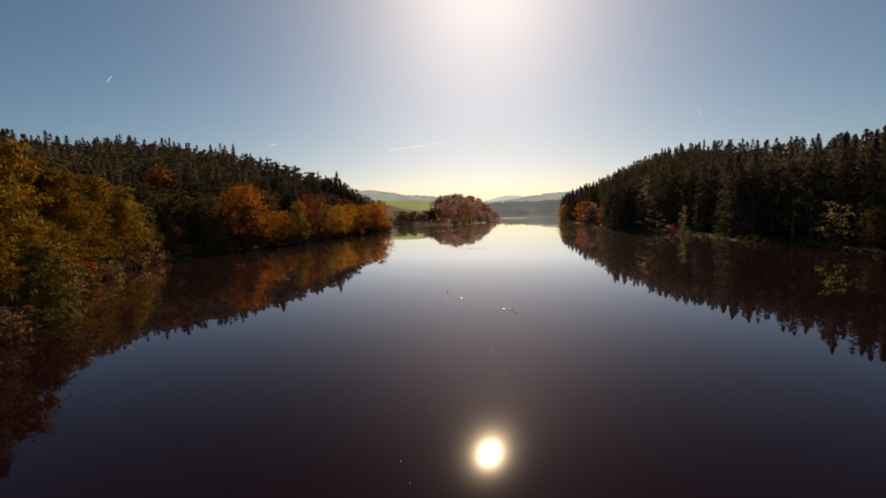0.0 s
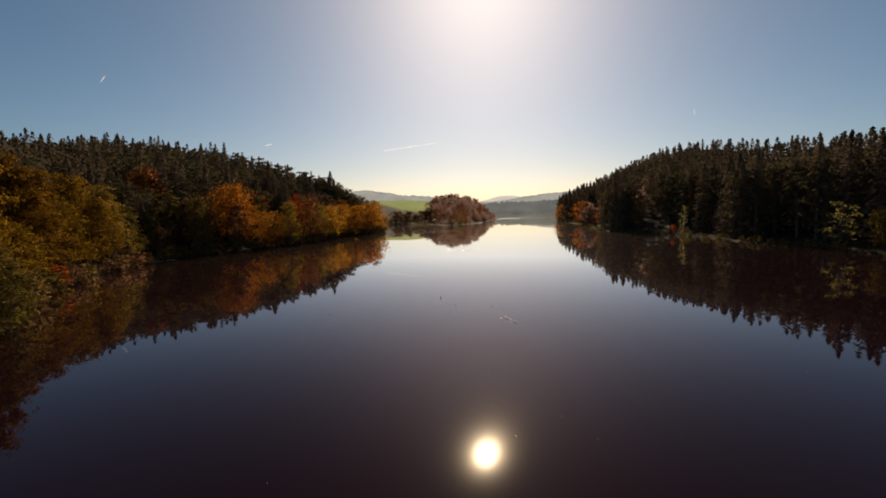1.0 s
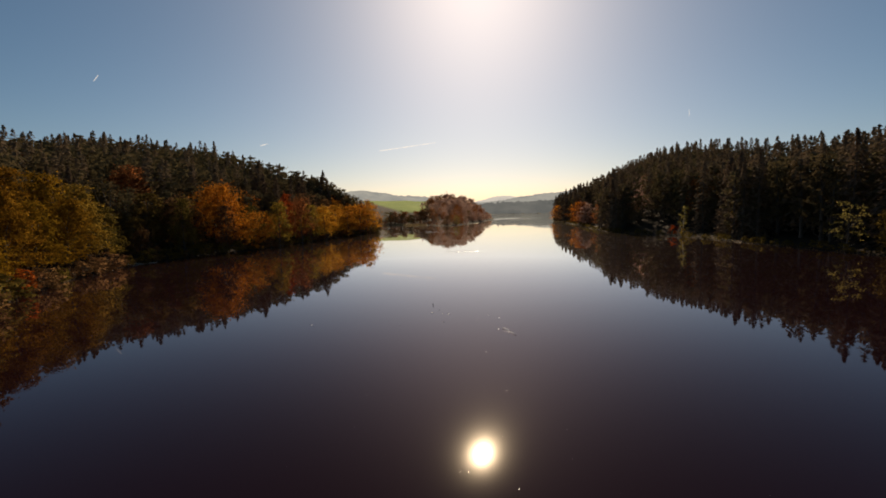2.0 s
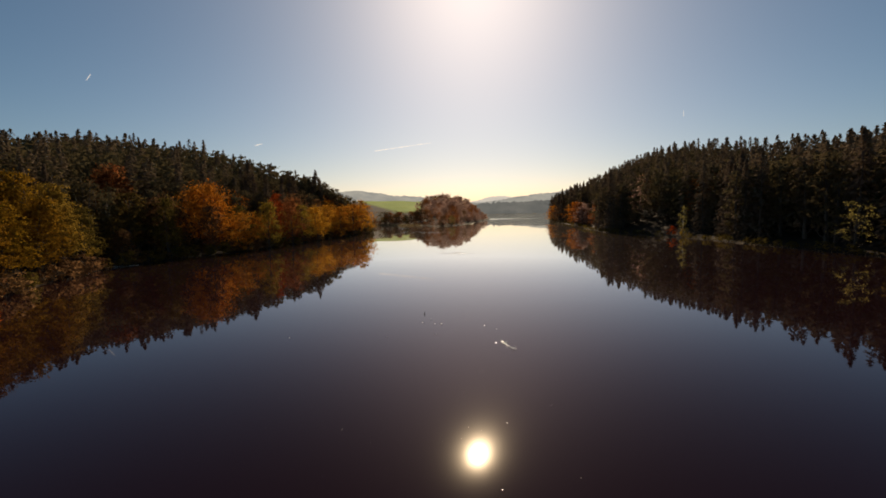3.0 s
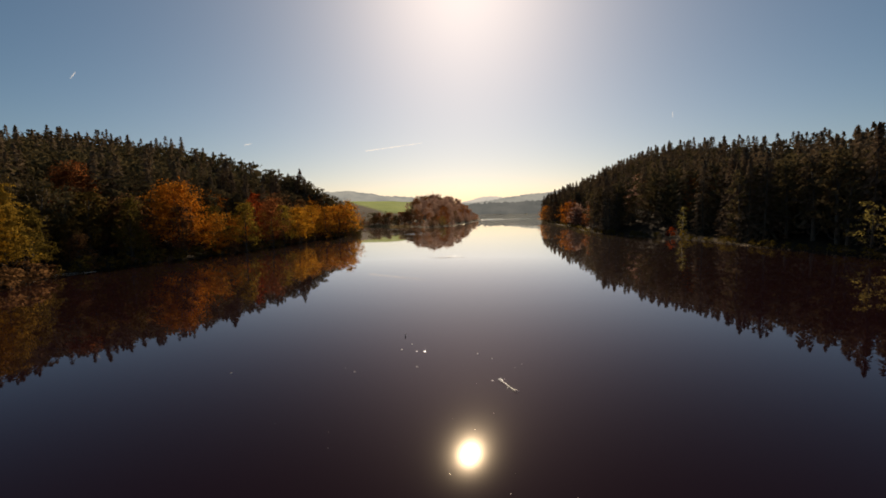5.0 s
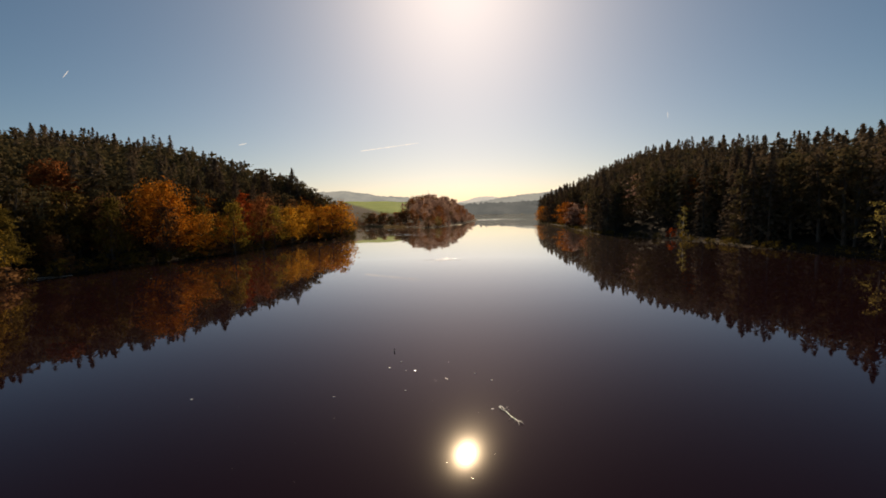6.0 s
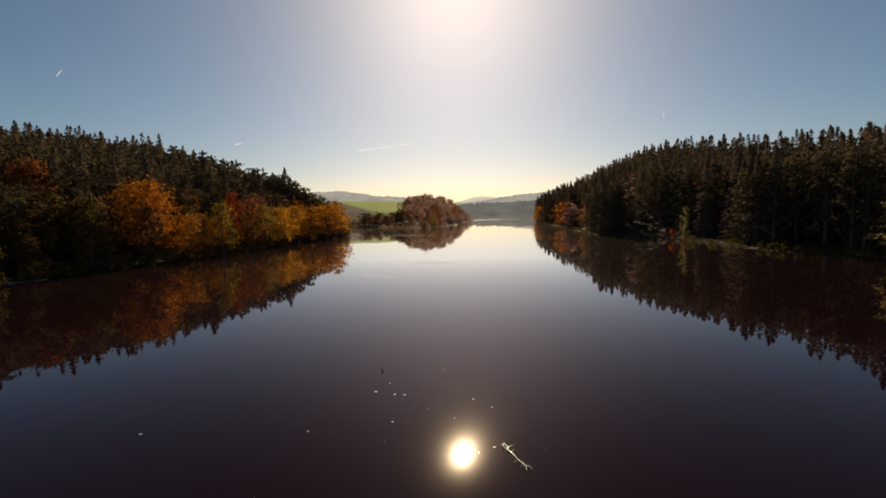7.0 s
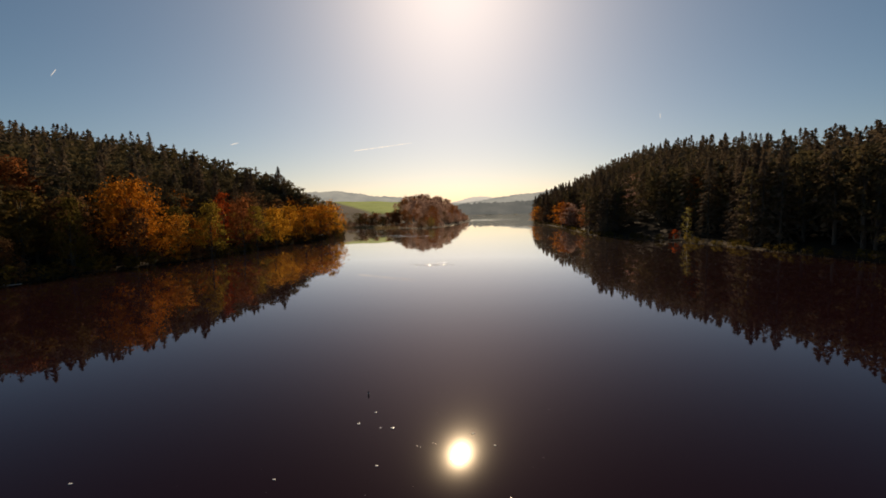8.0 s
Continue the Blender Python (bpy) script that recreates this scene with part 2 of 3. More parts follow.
def broadleaf(seed, height, width, leaves, size, lobes=16, clear=0.1, top_heavy=0.5, core=12, layered=0.0, gaps=-0.25):
    """Corners and faces of a broadleaved tree: (trunk with limbs), (crown)."""
    rng = np.random.default_rng(seed)
    lean = rng.normal(0, 0.035, 2) * height
    z = np.linspace(0, 1, 7)
    spine = np.stack([lean[0] * z ** 1.5 + rng.normal(0, 0.012, 7) * height * z, lean[1] * z ** 1.5 + rng.normal(0, 0.012, 7) * height * z, z * height * 0.9 - 0.4], 1)
    base = height * 0.017
    wood = [tube(spine, base * (1.25 - 1.12 * z), 7)]
    cards = []
    for i in range(lobes):
        q = (i + rng.uniform(0.1, 0.9)) / lobes
        level = clear + (1 - clear) * (0.08 + 0.86 * q)
        profile = math.sin(math.pi * min(0.97, 0.16 + 0.80 * level ** (0.6 + top_heavy * 0.5))) ** 0.75
        angle = i * 2.399 + rng.uniform(-0.5, 0.5)
        reach = width * 0.5 * profile * rng.uniform(0.3, 0.9)
        k = min(1.0, level * 1.0)
        mid = np.array([np.interp(k, z, spine[:, 0]), np.interp(k, z, spine[:, 1]), 0])
        centre = mid + np.array([math.cos(angle) * reach, math.sin(angle) * reach, level * height * 0.93])
        r = width * rng.uniform(0.13, 0.25) * (0.72 + 0.5 * profile)
        low = max(0.06, level - rng.uniform(0.16, 0.3))
        foot = np.array([np.interp(low, z, spine[:, 0]), np.interp(low, z, spine[:, 1]), low * height * 0.9 - 0.3])
        bend = (foot + centre) / 2 + np.array([0, 0, -0.05 * height]) + rng.normal(0, 0.02, 3) * height
        wood.append(tube([foot, bend, centre], [base * 0.5 * (1.1 - low), base * 0.3 * (1.1 - low), base * 0.06], 5 if leaves > 5000 else 3))
        n = int(leaves / lobes * rng.uniform(0.7, 1.3))
        way = rng.normal(0, 1, (n, 3))
        way /= np.linalg.norm(way, axis=1)[:, None]
        way[:, 2] = np.where(way[:, 2] < -0.35, -way[:, 2] * 0.6, way[:, 2])
        ripple = 1 + 0.30 * np.sin(way[:, 0] * 7 + seed) * np.sin(way[:, 1] * 6 + i) + 0.20 * np.sin(way[:, 2] * 9 + i * 2)
        dist = r * ripple * rng.uniform(0.45, 1.08, n) ** 0.55
        spot = centre + way * dist[:, None] * np.array([1.08, 1.08, 0.86])
        keep = (np.sin(spot[:, 0] * 1.9 + i) + np.sin(spot[:, 1] * 2.1 + seed) + np.sin(spot[:, 2] * 2.3)) > -1.0
        keep &= spot[:, 2] > 0.25
        if layered:
            droop = spot[:, 2] + 0.28 * np.hypot(spot[:, 0] - mid[0], spot[:, 1] - mid[1])
            keep &= np.sin(droop * 6.283 / layered + 1.7 * np.sin(angle) + 0.6 * i) > gaps
        crown = spot - np.array([mid[0], mid[1], height * (0.5 + 0.25 * clear)])
        cards.append(leaf_cards(rng, spot[keep], way[keep], size, 0.35, crown[keep]))
        if not core:
            continue
        inner = max(2, n // core)
        deep = unit(rng.normal(0, 1, (inner, 3)))
        heart = centre + deep * r * 0.45 * rng.random((inner, 1)) ** 0.5
        deep, heart = deep[heart[:, 2] > 0.3], heart[heart[:, 2] > 0.3]
        cards.append(leaf_cards(rng, heart, deep, size * 1.35, 0.0, heart - np.array([mid[0], mid[1], height * 0.5])))
    return joined(wood), joined(cards)


def spruce(seed, height, width, count, whorls, size, low=0.03):
    """Corners and faces of a spruce: (trunk), (drooping sprays gathered in whorls)."""
    rng = np.random.default_rng(seed)
    z = np.linspace(0, 1, 5)
    trunk = tube(np.stack([rng.normal(0, 0.004, 5) * height, rng.normal(0, 0.004, 5) * height, z * height - 0.4], 1), height * 0.013 * (1.1 - 1.05 * z), 6)
    level = 1 - rng.random(count) ** (0.5 + 0.6 * low) * (1 - low)
    level[: count // 3] = 1 - rng.random(count // 3) ** 1.4 * 0.3
    step = np.floor(level * whorls)
    level = np.where(level > 0.8, level, (step + 0.25 + 0.5 * (level * whorls - step)) / whorls)
    angle = rng.uniform(0, 2 * math.pi, count)
    lobe = 1 + 0.22 * np.sin(angle * 5 + step * 1.7) + 0.12 * np.sin(angle * 2 + step * 2.9 + seed)
    limit = width * 0.5 * (1 - level) ** 0.7 * 1.06 * np.minimum(1.0, 0.6 + level * 2.5) * lobe + 0.03
    out = limit * rng.random(count) ** 0.42
    ways = np.stack([np.cos(angle), np.sin(angle), 0 * angle], 1)
    side = np.stack([-np.sin(angle), np.cos(angle), 0 * angle], 1)
    centre = ways * out[:, None] + np.array([0, 0, 1.0]) * (level * height - 0.30 * out)[:, None]
    small = np.clip(0.72 + 0.6 * (1 - level), 0.72, 1.0) * rng.uniform(0.65, 1.3, count) * size
    long_way = ways * np.cos(0.5) + np.array([0, 0, -1.0]) * rng.normal(0.42, 0.35, count)[:, None]
    long_way = long_way * small[:, None] * 1.15
    across = (side + rng.normal(0, 0.35, (count, 3))) * small[:, None] * 0.6
    sag = np.array([0, 0, -1.0]) * (small * rng.uniform(0.1, 0.6, count))[:, None]
    quads = np.stack([centre - long_way, centre - across + sag, centre + long_way, centre + across + sag], 1)
    tips = []
    for a in range(3):
        w = np.array([math.cos(a * 1.05), math.sin(a * 1.05), 0]) * 0.006 * height
        tip = np.array([0, 0, height])
        tips.append(np.stack([tip + [0, 0, 0.15], tip - w - [0, 0, 0.040 * height], tip - [0, 0, 0.05 * height], tip + w - [0, 0, 0.036 * height]]))
    quads = np.concatenate([quads, np.array(tips)])
    soft = unit(np.concatenate([ways, np.zeros((3, 3))]) + rng.normal(0, 0.22, (count + 3, 3)) + np.array([0, 0, 0.8]))
    sprays = (quads.reshape(-1, 3), np.arange(len(quads) * 4).reshape(-1, 4), np.repeat(soft, 4, 0))
    return trunk, sprays


def part(name, me, parent, label=""):
    ob = new(name, me)
    ob.parent = parent
    return tagged(ob, label)


def tree_thing(name, wood, crown, bark, leaf):
    """An upright tree: an empty at its foot with a trunk and a crown."""
    ob = new(name)
    ob.empty_display_size = 0.5
    part("trunk", mesh_from("trunk", *wood, [bark], True), ob)
    part("crown", mesh_from("crown", *crown[:2], [leaf], True, crown[2]), ob)
    return ob


# ---- terrain ----
SHORE = np.array([
    (-30, -70), (-31, 0), (-33.5, 24), (-35.5, 40), (-41, 47), (-50.5, 62), (-56, 80), (-58.5, 96), (-55, 112), (-46, 130), (-42, 150), (-36, 180), (-27, 208), (-26, 220),
    (-40, 236), (-66, 262), (-84, 296), (-62, 322), (-26, 322), (-6, 299), (7, 281), (23, 302), (47, 386), (62, 460), (76, 600), (100, 800), (112, 900),
    (240, 905), (200, 700), (128, 492), (93, 352), (87, 304), (80, 255), (71, 205), (68, 182), (72, 166), (77.5, 146), (78, 120), (80, 98), (80, 79), (72, 50), (62, 15), (58, -70)], float)


def shore_distance(x, y):
    """Metres to the shoreline, positive on land and negative on the lake."""
    x, y = np.asarray(x, float), np.asarray(y, float)
    best, inside = np.full(x.shape, 1e9), np.zeros(x.shape, bool)
    for (ax, ay), (bx, by) in zip(SHORE, np.roll(SHORE, -1, 0)):
        dx, dy = bx - ax, by - ay
        f = np.clip(((x - ax) * dx + (y - ay) * dy) / (dx * dx + dy * dy), 0, 1)
        best = np.minimum(best, np.hypot(x - ax - f * dx, y - ay - f * dy))
        if ay != by:
            inside ^= ((ay > y) != (by > y)) & (x < (bx - ax) * (y - ay) / (by - ay) + ax)
    return np.where(inside, -best, best)


def ease(v, a, b):
    f = np.clip((v - a) / (b - a), 0, 1)
    return f * f * (3 - 2 * f)


def ground_height(x, y):
    x, y = np.asarray(x, float), np.asarray(y, float)
    d = shore_distance(x, y)
    west = np.minimum(0.25 * np.maximum(d - 9, 0), 12.5 + 0.1 * np.maximum(d - 59, 0)) * ease(-x, -5, 30) * (1 + 0.5 * ease(y, 165, 215)) * (1 - ease(y, 222, 290) * 0.94)
    east = np.minimum(0.46 * np.maximum(d - 4, 0), 21 + 0.03 * np.maximum(d - 50, 0)) * ease(x, 40, 70) * (1 - ease(y, 295, 395) * 0.92) * (0.34 + 0.66 * ease(y, 120, 262))
    meadow = np.minimum(0.16 * np.maximum(y - 326, 0), 9 + 0.115 * np.maximum(y - 382, 0)) * (1 - ease(x, -20, 30)) * ease(y, 300, 340)
    meadow = np.minimum(meadow, 18.5 + 0.004 * np.maximum(y - 465, 0))
    spit = 2.5 * ease(d, 4, 18) * ease(y, 285, 330) * ease(x, -15, 5) * (1 - ease(x, 60, 90))
    land = np.minimum(west, 34) + np.minimum(east, 30) + meadow + spit + 0.35 * ease(d, 0, 2.5) + 0.02
    bumps = 0.25 * np.sin(x * 0.21 + 1.3 * np.sin(y * 0.13)) * np.sin(y * 0.17) * ease(d, 3, 12)
    return np.where(d < 0, np.maximum(0.22 * d, -3.0) - 0.02, land + bumps)


def axis(parts):
    return np.unique(np.concatenate([np.arange(a, b, s) for a, b, s in parts]))


gx = axis([(-4600, -600, 400), (-600, -220, 38), (-220, -110, 10), (-110, 130, 3.0), (130, 260, 10), (260, 700, 40), (700, 4601, 390)])
gy = axis([(-4600, -400, 420), (-400, -60, 34), (-60, 30, 6), (30, 345, 3.0), (345, 480, 6), (480, 1000, 20), (1000, 4801, 380)])
GX, GY = np.meshgrid(gx, gy)
GZ = ground_height(GX, GY)
GD = shore_distance(GX, GY)
nx, ny = len(gx), len(gy)
idx = np.arange(nx * ny).reshape(ny, nx)
quads = np.stack([idx[:-1, :-1], idx[:-1, 1:], idx[1:, 1:], idx[1:, :-1]], -1).reshape(-1, 4)
ground_mesh = mesh_from("ground", np.stack([GX, GY, GZ], -1).reshape(-1, 3), quads, [GROUND], True)
grass = (ease(GY - 2.0 * np.maximum(0, -26 - GX), 368, 378) * (1 - ease(GX, -14, 4)) * ease(GX, -600, -300) + ease(np.hypot(GX, GY), 900, 1100)).clip(0, 1)
bank = (1 - ease(np.abs(GD - 0.6), 0.8, 3.2)) * np.where(GY < 240, 0.0, 0.22)
for key, values in (("grass", grass), ("bank", bank)):
    at = ground_mesh.attributes.new(key, "FLOAT", "POINT")
    at.data.foreach_set("value", values.ravel().astype(np.float32))
ground = tagged(new("ground", ground_mesh), "leaf-covered forest floor with a green meadow and a muddy bank", "ground", kind="structure")

water_mesh = mesh_from("water", [(-120, -160, 0), (290, -160, 0), (290, 960, 0), (-120, 960, 0)], [(0, 1, 2, 3)], [WATER])
water = tagged(new("water", water_mesh), "calm dark lake water mirroring sky and woods", "water", kind="structure")


# ---- far distance ----
def ridge(name, mat, y0, stations, depth, rough, seed, label, step=6.0):
    """A far wooded ridge: a rounded hill whose crest runs through a few stations (x, z)."""
    rng = np.random.default_rng(seed)
    xs = np.arange(stations[0][0], stations[-1][0], step)
    crest = np.interp(xs, [s[0] for s in stations], [s[1] for s in stations])
    kernel = np.ones(9) / 9
    crest = np.convolve(np.pad(crest, 4, mode="edge"), kernel, "valid")
    crest = crest + rough * (rng.random(len(xs)) - 0.5) + 0.35 * rough * np.sin(xs * 0.031 + seed) * np.sin(xs * 0.0117)
    rows_ = []
    for f in np.linspace(0, 1, 9):
        wob = rng.normal(0, 0.3 * rough, len(xs)) * (f < 1)
        rows_.append(np.stack([xs, y0 + depth * f + rng.normal(0, 4, len(xs)), -2 + (crest + 2) * np.sin(f * math.pi / 2) ** 0.9 + wob], -1))
    rows_.append(np.stack([xs, np.full(len(xs), y0 + depth * 1.6), np.full(len(xs), -2.0)], -1))
    V = np.concatenate(rows_)
    n, m = len(xs), len(rows_)
    i = np.arange(n * m).reshape(m, n)
    q = np.stack([i[:-1, :-1], i[:-1, 1:], i[1:, 1:], i[1:, :-1]], -1).reshape(-1, 4)
    return tagged(new(name, mesh_from(name, V, q, [mat])), label, "hill", kind="structure")


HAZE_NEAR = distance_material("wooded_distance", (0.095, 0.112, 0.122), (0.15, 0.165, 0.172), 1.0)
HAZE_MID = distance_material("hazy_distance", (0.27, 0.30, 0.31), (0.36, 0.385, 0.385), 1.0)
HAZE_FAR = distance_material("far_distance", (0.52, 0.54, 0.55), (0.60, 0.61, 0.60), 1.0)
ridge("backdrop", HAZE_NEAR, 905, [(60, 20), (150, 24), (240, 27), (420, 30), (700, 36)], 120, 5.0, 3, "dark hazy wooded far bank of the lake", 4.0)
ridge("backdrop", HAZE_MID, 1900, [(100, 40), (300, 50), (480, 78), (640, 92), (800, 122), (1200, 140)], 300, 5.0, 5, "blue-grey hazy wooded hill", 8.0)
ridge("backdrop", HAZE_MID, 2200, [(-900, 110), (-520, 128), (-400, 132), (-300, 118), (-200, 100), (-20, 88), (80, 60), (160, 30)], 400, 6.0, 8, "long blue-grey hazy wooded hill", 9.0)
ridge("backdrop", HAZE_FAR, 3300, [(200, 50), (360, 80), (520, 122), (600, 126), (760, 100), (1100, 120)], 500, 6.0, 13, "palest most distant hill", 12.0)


# ---- trees ----
class Stock:
    """Trees of one kind: the first planting uses the model itself, the next ones copies."""

    def __init__(self, name, wood, crown, bark, leaf, label, category, group):
        self.model = tagged(tree_thing(name, wood, crown, bark, leaf), label, category, group)
        self.used = False

    def plant(self, x, y, scale=1.0, wide=1.0, turn=0.0):
        m = Matrix.LocRotScale((x, y, float(ground_height(x, y)) - 0.05), Euler((0, 0, turn)), None)
        size = Matrix.Diagonal((scale * wide, scale * wide, scale, 1))
        ob = copy_thing(self.model, m) if self.used else self.model
        self.used = True
        ob.matrix_basis = m @ size
        return ob


rng = np.random.default_rng(21)
NEAR_SHAPES = [broadleaf(100 + i, 15.0, 9.5 + i % 2, 13000, 0.175, 32, 0.15, 0.35, 7, 1.9, 0.05) for i in range(3)]
MID_SHAPES = [broadleaf(200 + i, 14.0, 9.0 + (i % 3), 3700, 0.215, 26, 0.12, 0.45, 5, 2.0, -0.6) for i in range(5)]
FAR_SHAPES = [broadleaf(250 + i, 14.0, 9.0 + (i % 3), 1000, 0.36, 20, 0.05, 0.4, 12) for i in range(5)]
SHRUB_SHAPES = [broadleaf(300 + i, 4.0, 4.6, 260, 0.27, 10, 0.02, 0.2) for i in range(3)]
WORDS = {"golden": "golden-yellow", "orange": "orange", "rust": "rust-brown", "olive": "olive-green", "yellow_green": "yellow-green", "brown": "brown", "red": "orange-red", "mauve_brown": "pale brown", "willow": "grey-olive and yellow", "pale_green": "pale yellow-green"}
near_stock = {(k, c): Stock("autumn_tree", *NEAR_SHAPES[k], BARK, LEAVES["old_gold" if c == "golden" else c], f"tall broadleaved tree with {WORDS[c]} autumn leaves overhanging the water", "tree", "autumn trees on the shore")
              for k, c in ((0, "golden"), (1, "golden"), (0, "olive"), (1, "yellow_green"), (2, "golden"))}
mid_stock = {}


def mid_tree(k, c, y=0):
    """The stock of trees of shape k and colour c; far ones carry coarser leaf clumps."""
    far = y > 185
    if (k, c, far) not in mid_stock:
        mid_stock[(k, c, far)] = Stock("autumn_tree", *(FAR_SHAPES if far else MID_SHAPES)[k], BARK, LEAVES[c], f"broadleaved tree with {WORDS[c]} autumn crown among the woods", "tree", "autumn trees on the shore")
    return mid_stock[(k, c, far)]


shrub_stock = {}


def shrub(k, c):
    if (k, c) not in shrub_stock:
        shrub_stock[(k, c)] = Stock("shrub", *SHRUB_SHAPES[k], BARK, LEAVES[c], f"{WORDS[c]} shrub at the edge of the water", "shrub", "shrubs on the shore")
    return shrub_stock[(k, c)]


SPRUCE_SHAPES = [spruce(400 + i, 20.5 + 0.6 * i, 6.8 + 0.4 * i, 900, 20, 0.38) for i in range(4)]
PINE_SHAPES = [broadleaf(500 + i, 19.6, 6.4, 620, 0.36, 18, 0.12, 0.6, 6) for i in range(3)]
spruce_stock = [Stock("spruce", w, c, BARK, NEEDLES, "tall dark-green spruce in the hillside forest", "tree", "spruces on the hillside") for w, c in SPRUCE_SHAPES]
pine_stock = [Stock("pine", w, c, BARK, PINE_NEEDLES, "dark pine with an uneven crown in the hillside forest", "tree", "pines on the hillside") for w, c in PINE_SHAPES]


def scatter(x0, x1, y0, y1, gap, seed):
    """Uneven rows of places, about one gap apart."""
    r = np.random.default_rng(seed)
    X, Y = np.meshgrid(np.arange(x0, x1, gap), np.arange(y0, y1, gap * 0.9))
    X = X + (np.arange(X.shape[0]) % 2)[:, None] * gap * 0.5
    X, Y = X + r.uniform(-0.36, 0.36, X.shape) * gap, Y + r.uniform(-0.36, 0.36, X.shape) * gap
    return X.ravel(), Y.ravel()


def in_view_wedge(x, y):
    """Whether a place lies in the wedge the camera sees; the rest is planted more coarsely."""
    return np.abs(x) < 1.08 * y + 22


def woods(name, places, models, mat, label):
    """Many far trees as one mass: models repeated over places (x, y, scale, turn)."""
    pieces = []
    for i, (x, y, s, a) in enumerate(places):
        cv, cf, cn = models[i % len(models)][1]
        c_, s_ = math.cos(a), math.sin(a)
        turn = np.array([[c_, -s_, 0], [s_, c_, 0], [0, 0, 1]])
        pieces.append((cv @ turn.T * s + np.array([x, y, float(ground_height(x, y))]), cf, cn @ turn.T))
    V, F, N = joined(pieces)
    return tagged(new(name, mesh_from(name, V, F, [mat], True, N)), label, "forest", kind="stuff")


# the front: big trees close to the flight on the western bank
for x, y, key, s, wide in (
        (-38.2, 41.5, (0, "olive"), 0.5, 1.35), (-38.5, 31, (0, "olive"), 0.6, 1.25), (-43, 37, (1, "golden"), 0.62, 1.25), (-46, 44, (0, "golden"), 0.66, 1.2), (-49, 52, (2, "golden"), 0.60, 1.3),
        (-52.5, 59, (0, "golden"), 0.62, 1.2), (-56, 66, (1, "golden"), 0.72, 1.15), (-58.5, 74, (0, "golden"), 0.82, 1.0), (-60, 81, (2, "golden"), 0.88, 0.95),
        (-61.5, 88, (1, "yellow_green"), 0.82, 0.9), (-62.5, 94, (0, "olive"), 0.78, 0.85), (-65, 76, (1, "golden"), 1.22, 0.85), (-55, 47, (2, "golden"), 0.95, 1.05),
        (-61, 62, (0, "golden"), 1.15, 0.95), (-67, 84, (2, "golden"), 1.18, 0.85), (-52, 40, (1, "golden"), 0.85, 1.1), (-68, 93, (1, "yellow_green"), 1.08, 0.8), (-69, 76, (0, "golden"), 1.3, 0.8), (-60, 69, (2, "golden"), 0.95, 0.9), (-55.2, 57, (0, "golden"), 1.35, 0.75), (-53.5, 51, (2, "golden"), 1.3, 0.8)):
    near_stock[key].plant(x, y, s, wide, rng.uniform(0, 6.28))
shrub_spots = ((-47.6, 127.3, 0, "orange", 1.35), (-51.2, 63.5, 1, "red", 0.85), (-37.5, 34, 0, "olive", 0.9), (-39.5, 38.5, 1, "brown", 0.9), (-42, 44, 2, "olive", 0.7), (-45.5, 51.5, 0, "olive", 0.8))
# single trees that stand out on the western slope
PLACED = [
    (-36, 213, 2, "brown", 1.0, 0.95), (-38.5, 217, 3, "olive", 1.15, 0.9), (-32.5, 212, 1, "rust", 0.85, 1.0), (-42, 217, 0, "brown", 1.2, 0.95), (-47, 216, 4, "olive", 1.2, 0.95), (-50, 208, 1, "brown", 1.1, 0.95),
    (-57.8, 111.5, 1, "olive", 1.05, 0.6), (-44.0, 135.5, 0, "yellow_green", 1.02, 0.78), (-44.6, 144.7, 3, "red", 1.24, 0.48), (-41.6, 149.5, 2, "rust", 1.1, 0.7),
    (-48.6, 129.9, 2, "golden", 0.76, 1.0), (-75, 121, 2, "brown", 0.98, 1.0), (-79, 117, 2, "olive", 0.95, 1.0), (-53, 139, 1, "olive", 0.95, 0.7),
    (-40.5, 156, 3, "yellow_green", 1.0, 0.85), (-37.6, 180, 1, "golden", 0.98, 0.95), (-38, 165, 1, "golden", 0.95, 1.0), (-34, 186, 0, "golden", 0.95, 1.05), (-31, 196, 2, "orange", 1.0, 1.0),
    (-29.5, 205, 4, "golden", 1.12, 1.0), (-29, 214, 1, "orange", 1.02, 1.0), (-36, 200, 3, "orange", 0.95, 1.0), (-65, 105, 0, "willow", 0.72, 0.75), (-62, 103, 0, "brown", 0.5, 1.1), (-66, 118, 4, "brown", 0.7, 1.0)]


# two broad old trees whose domed crowns rise over the rest
orange_dome = Stock("autumn_tree", *broadleaf(263, 18.4, 13.6, 10500, 0.2, 40, 0.14, 0.55, 4, 1.7, -0.7), BARK, LEAVES["orange"], "broad old tree with a domed orange autumn crown", "tree", "autumn trees on the shore")
orange_dome.plant(-55.0, 124.8, 1.0, 1.0, 0.6)
rust_dome = Stock("autumn_tree", *broadleaf(266, 18.4, 12.4, 7500, 0.22, 34, 0.2, 0.6, 4, 1.7, -0.7), BARK, LEAVES["rust"], "broad tree with a domed rust-red crown among dark pines", "tree", "autumn trees on the shore")
rust_dome.plant(-79, 125, 1.0, 1.0, 2.0)


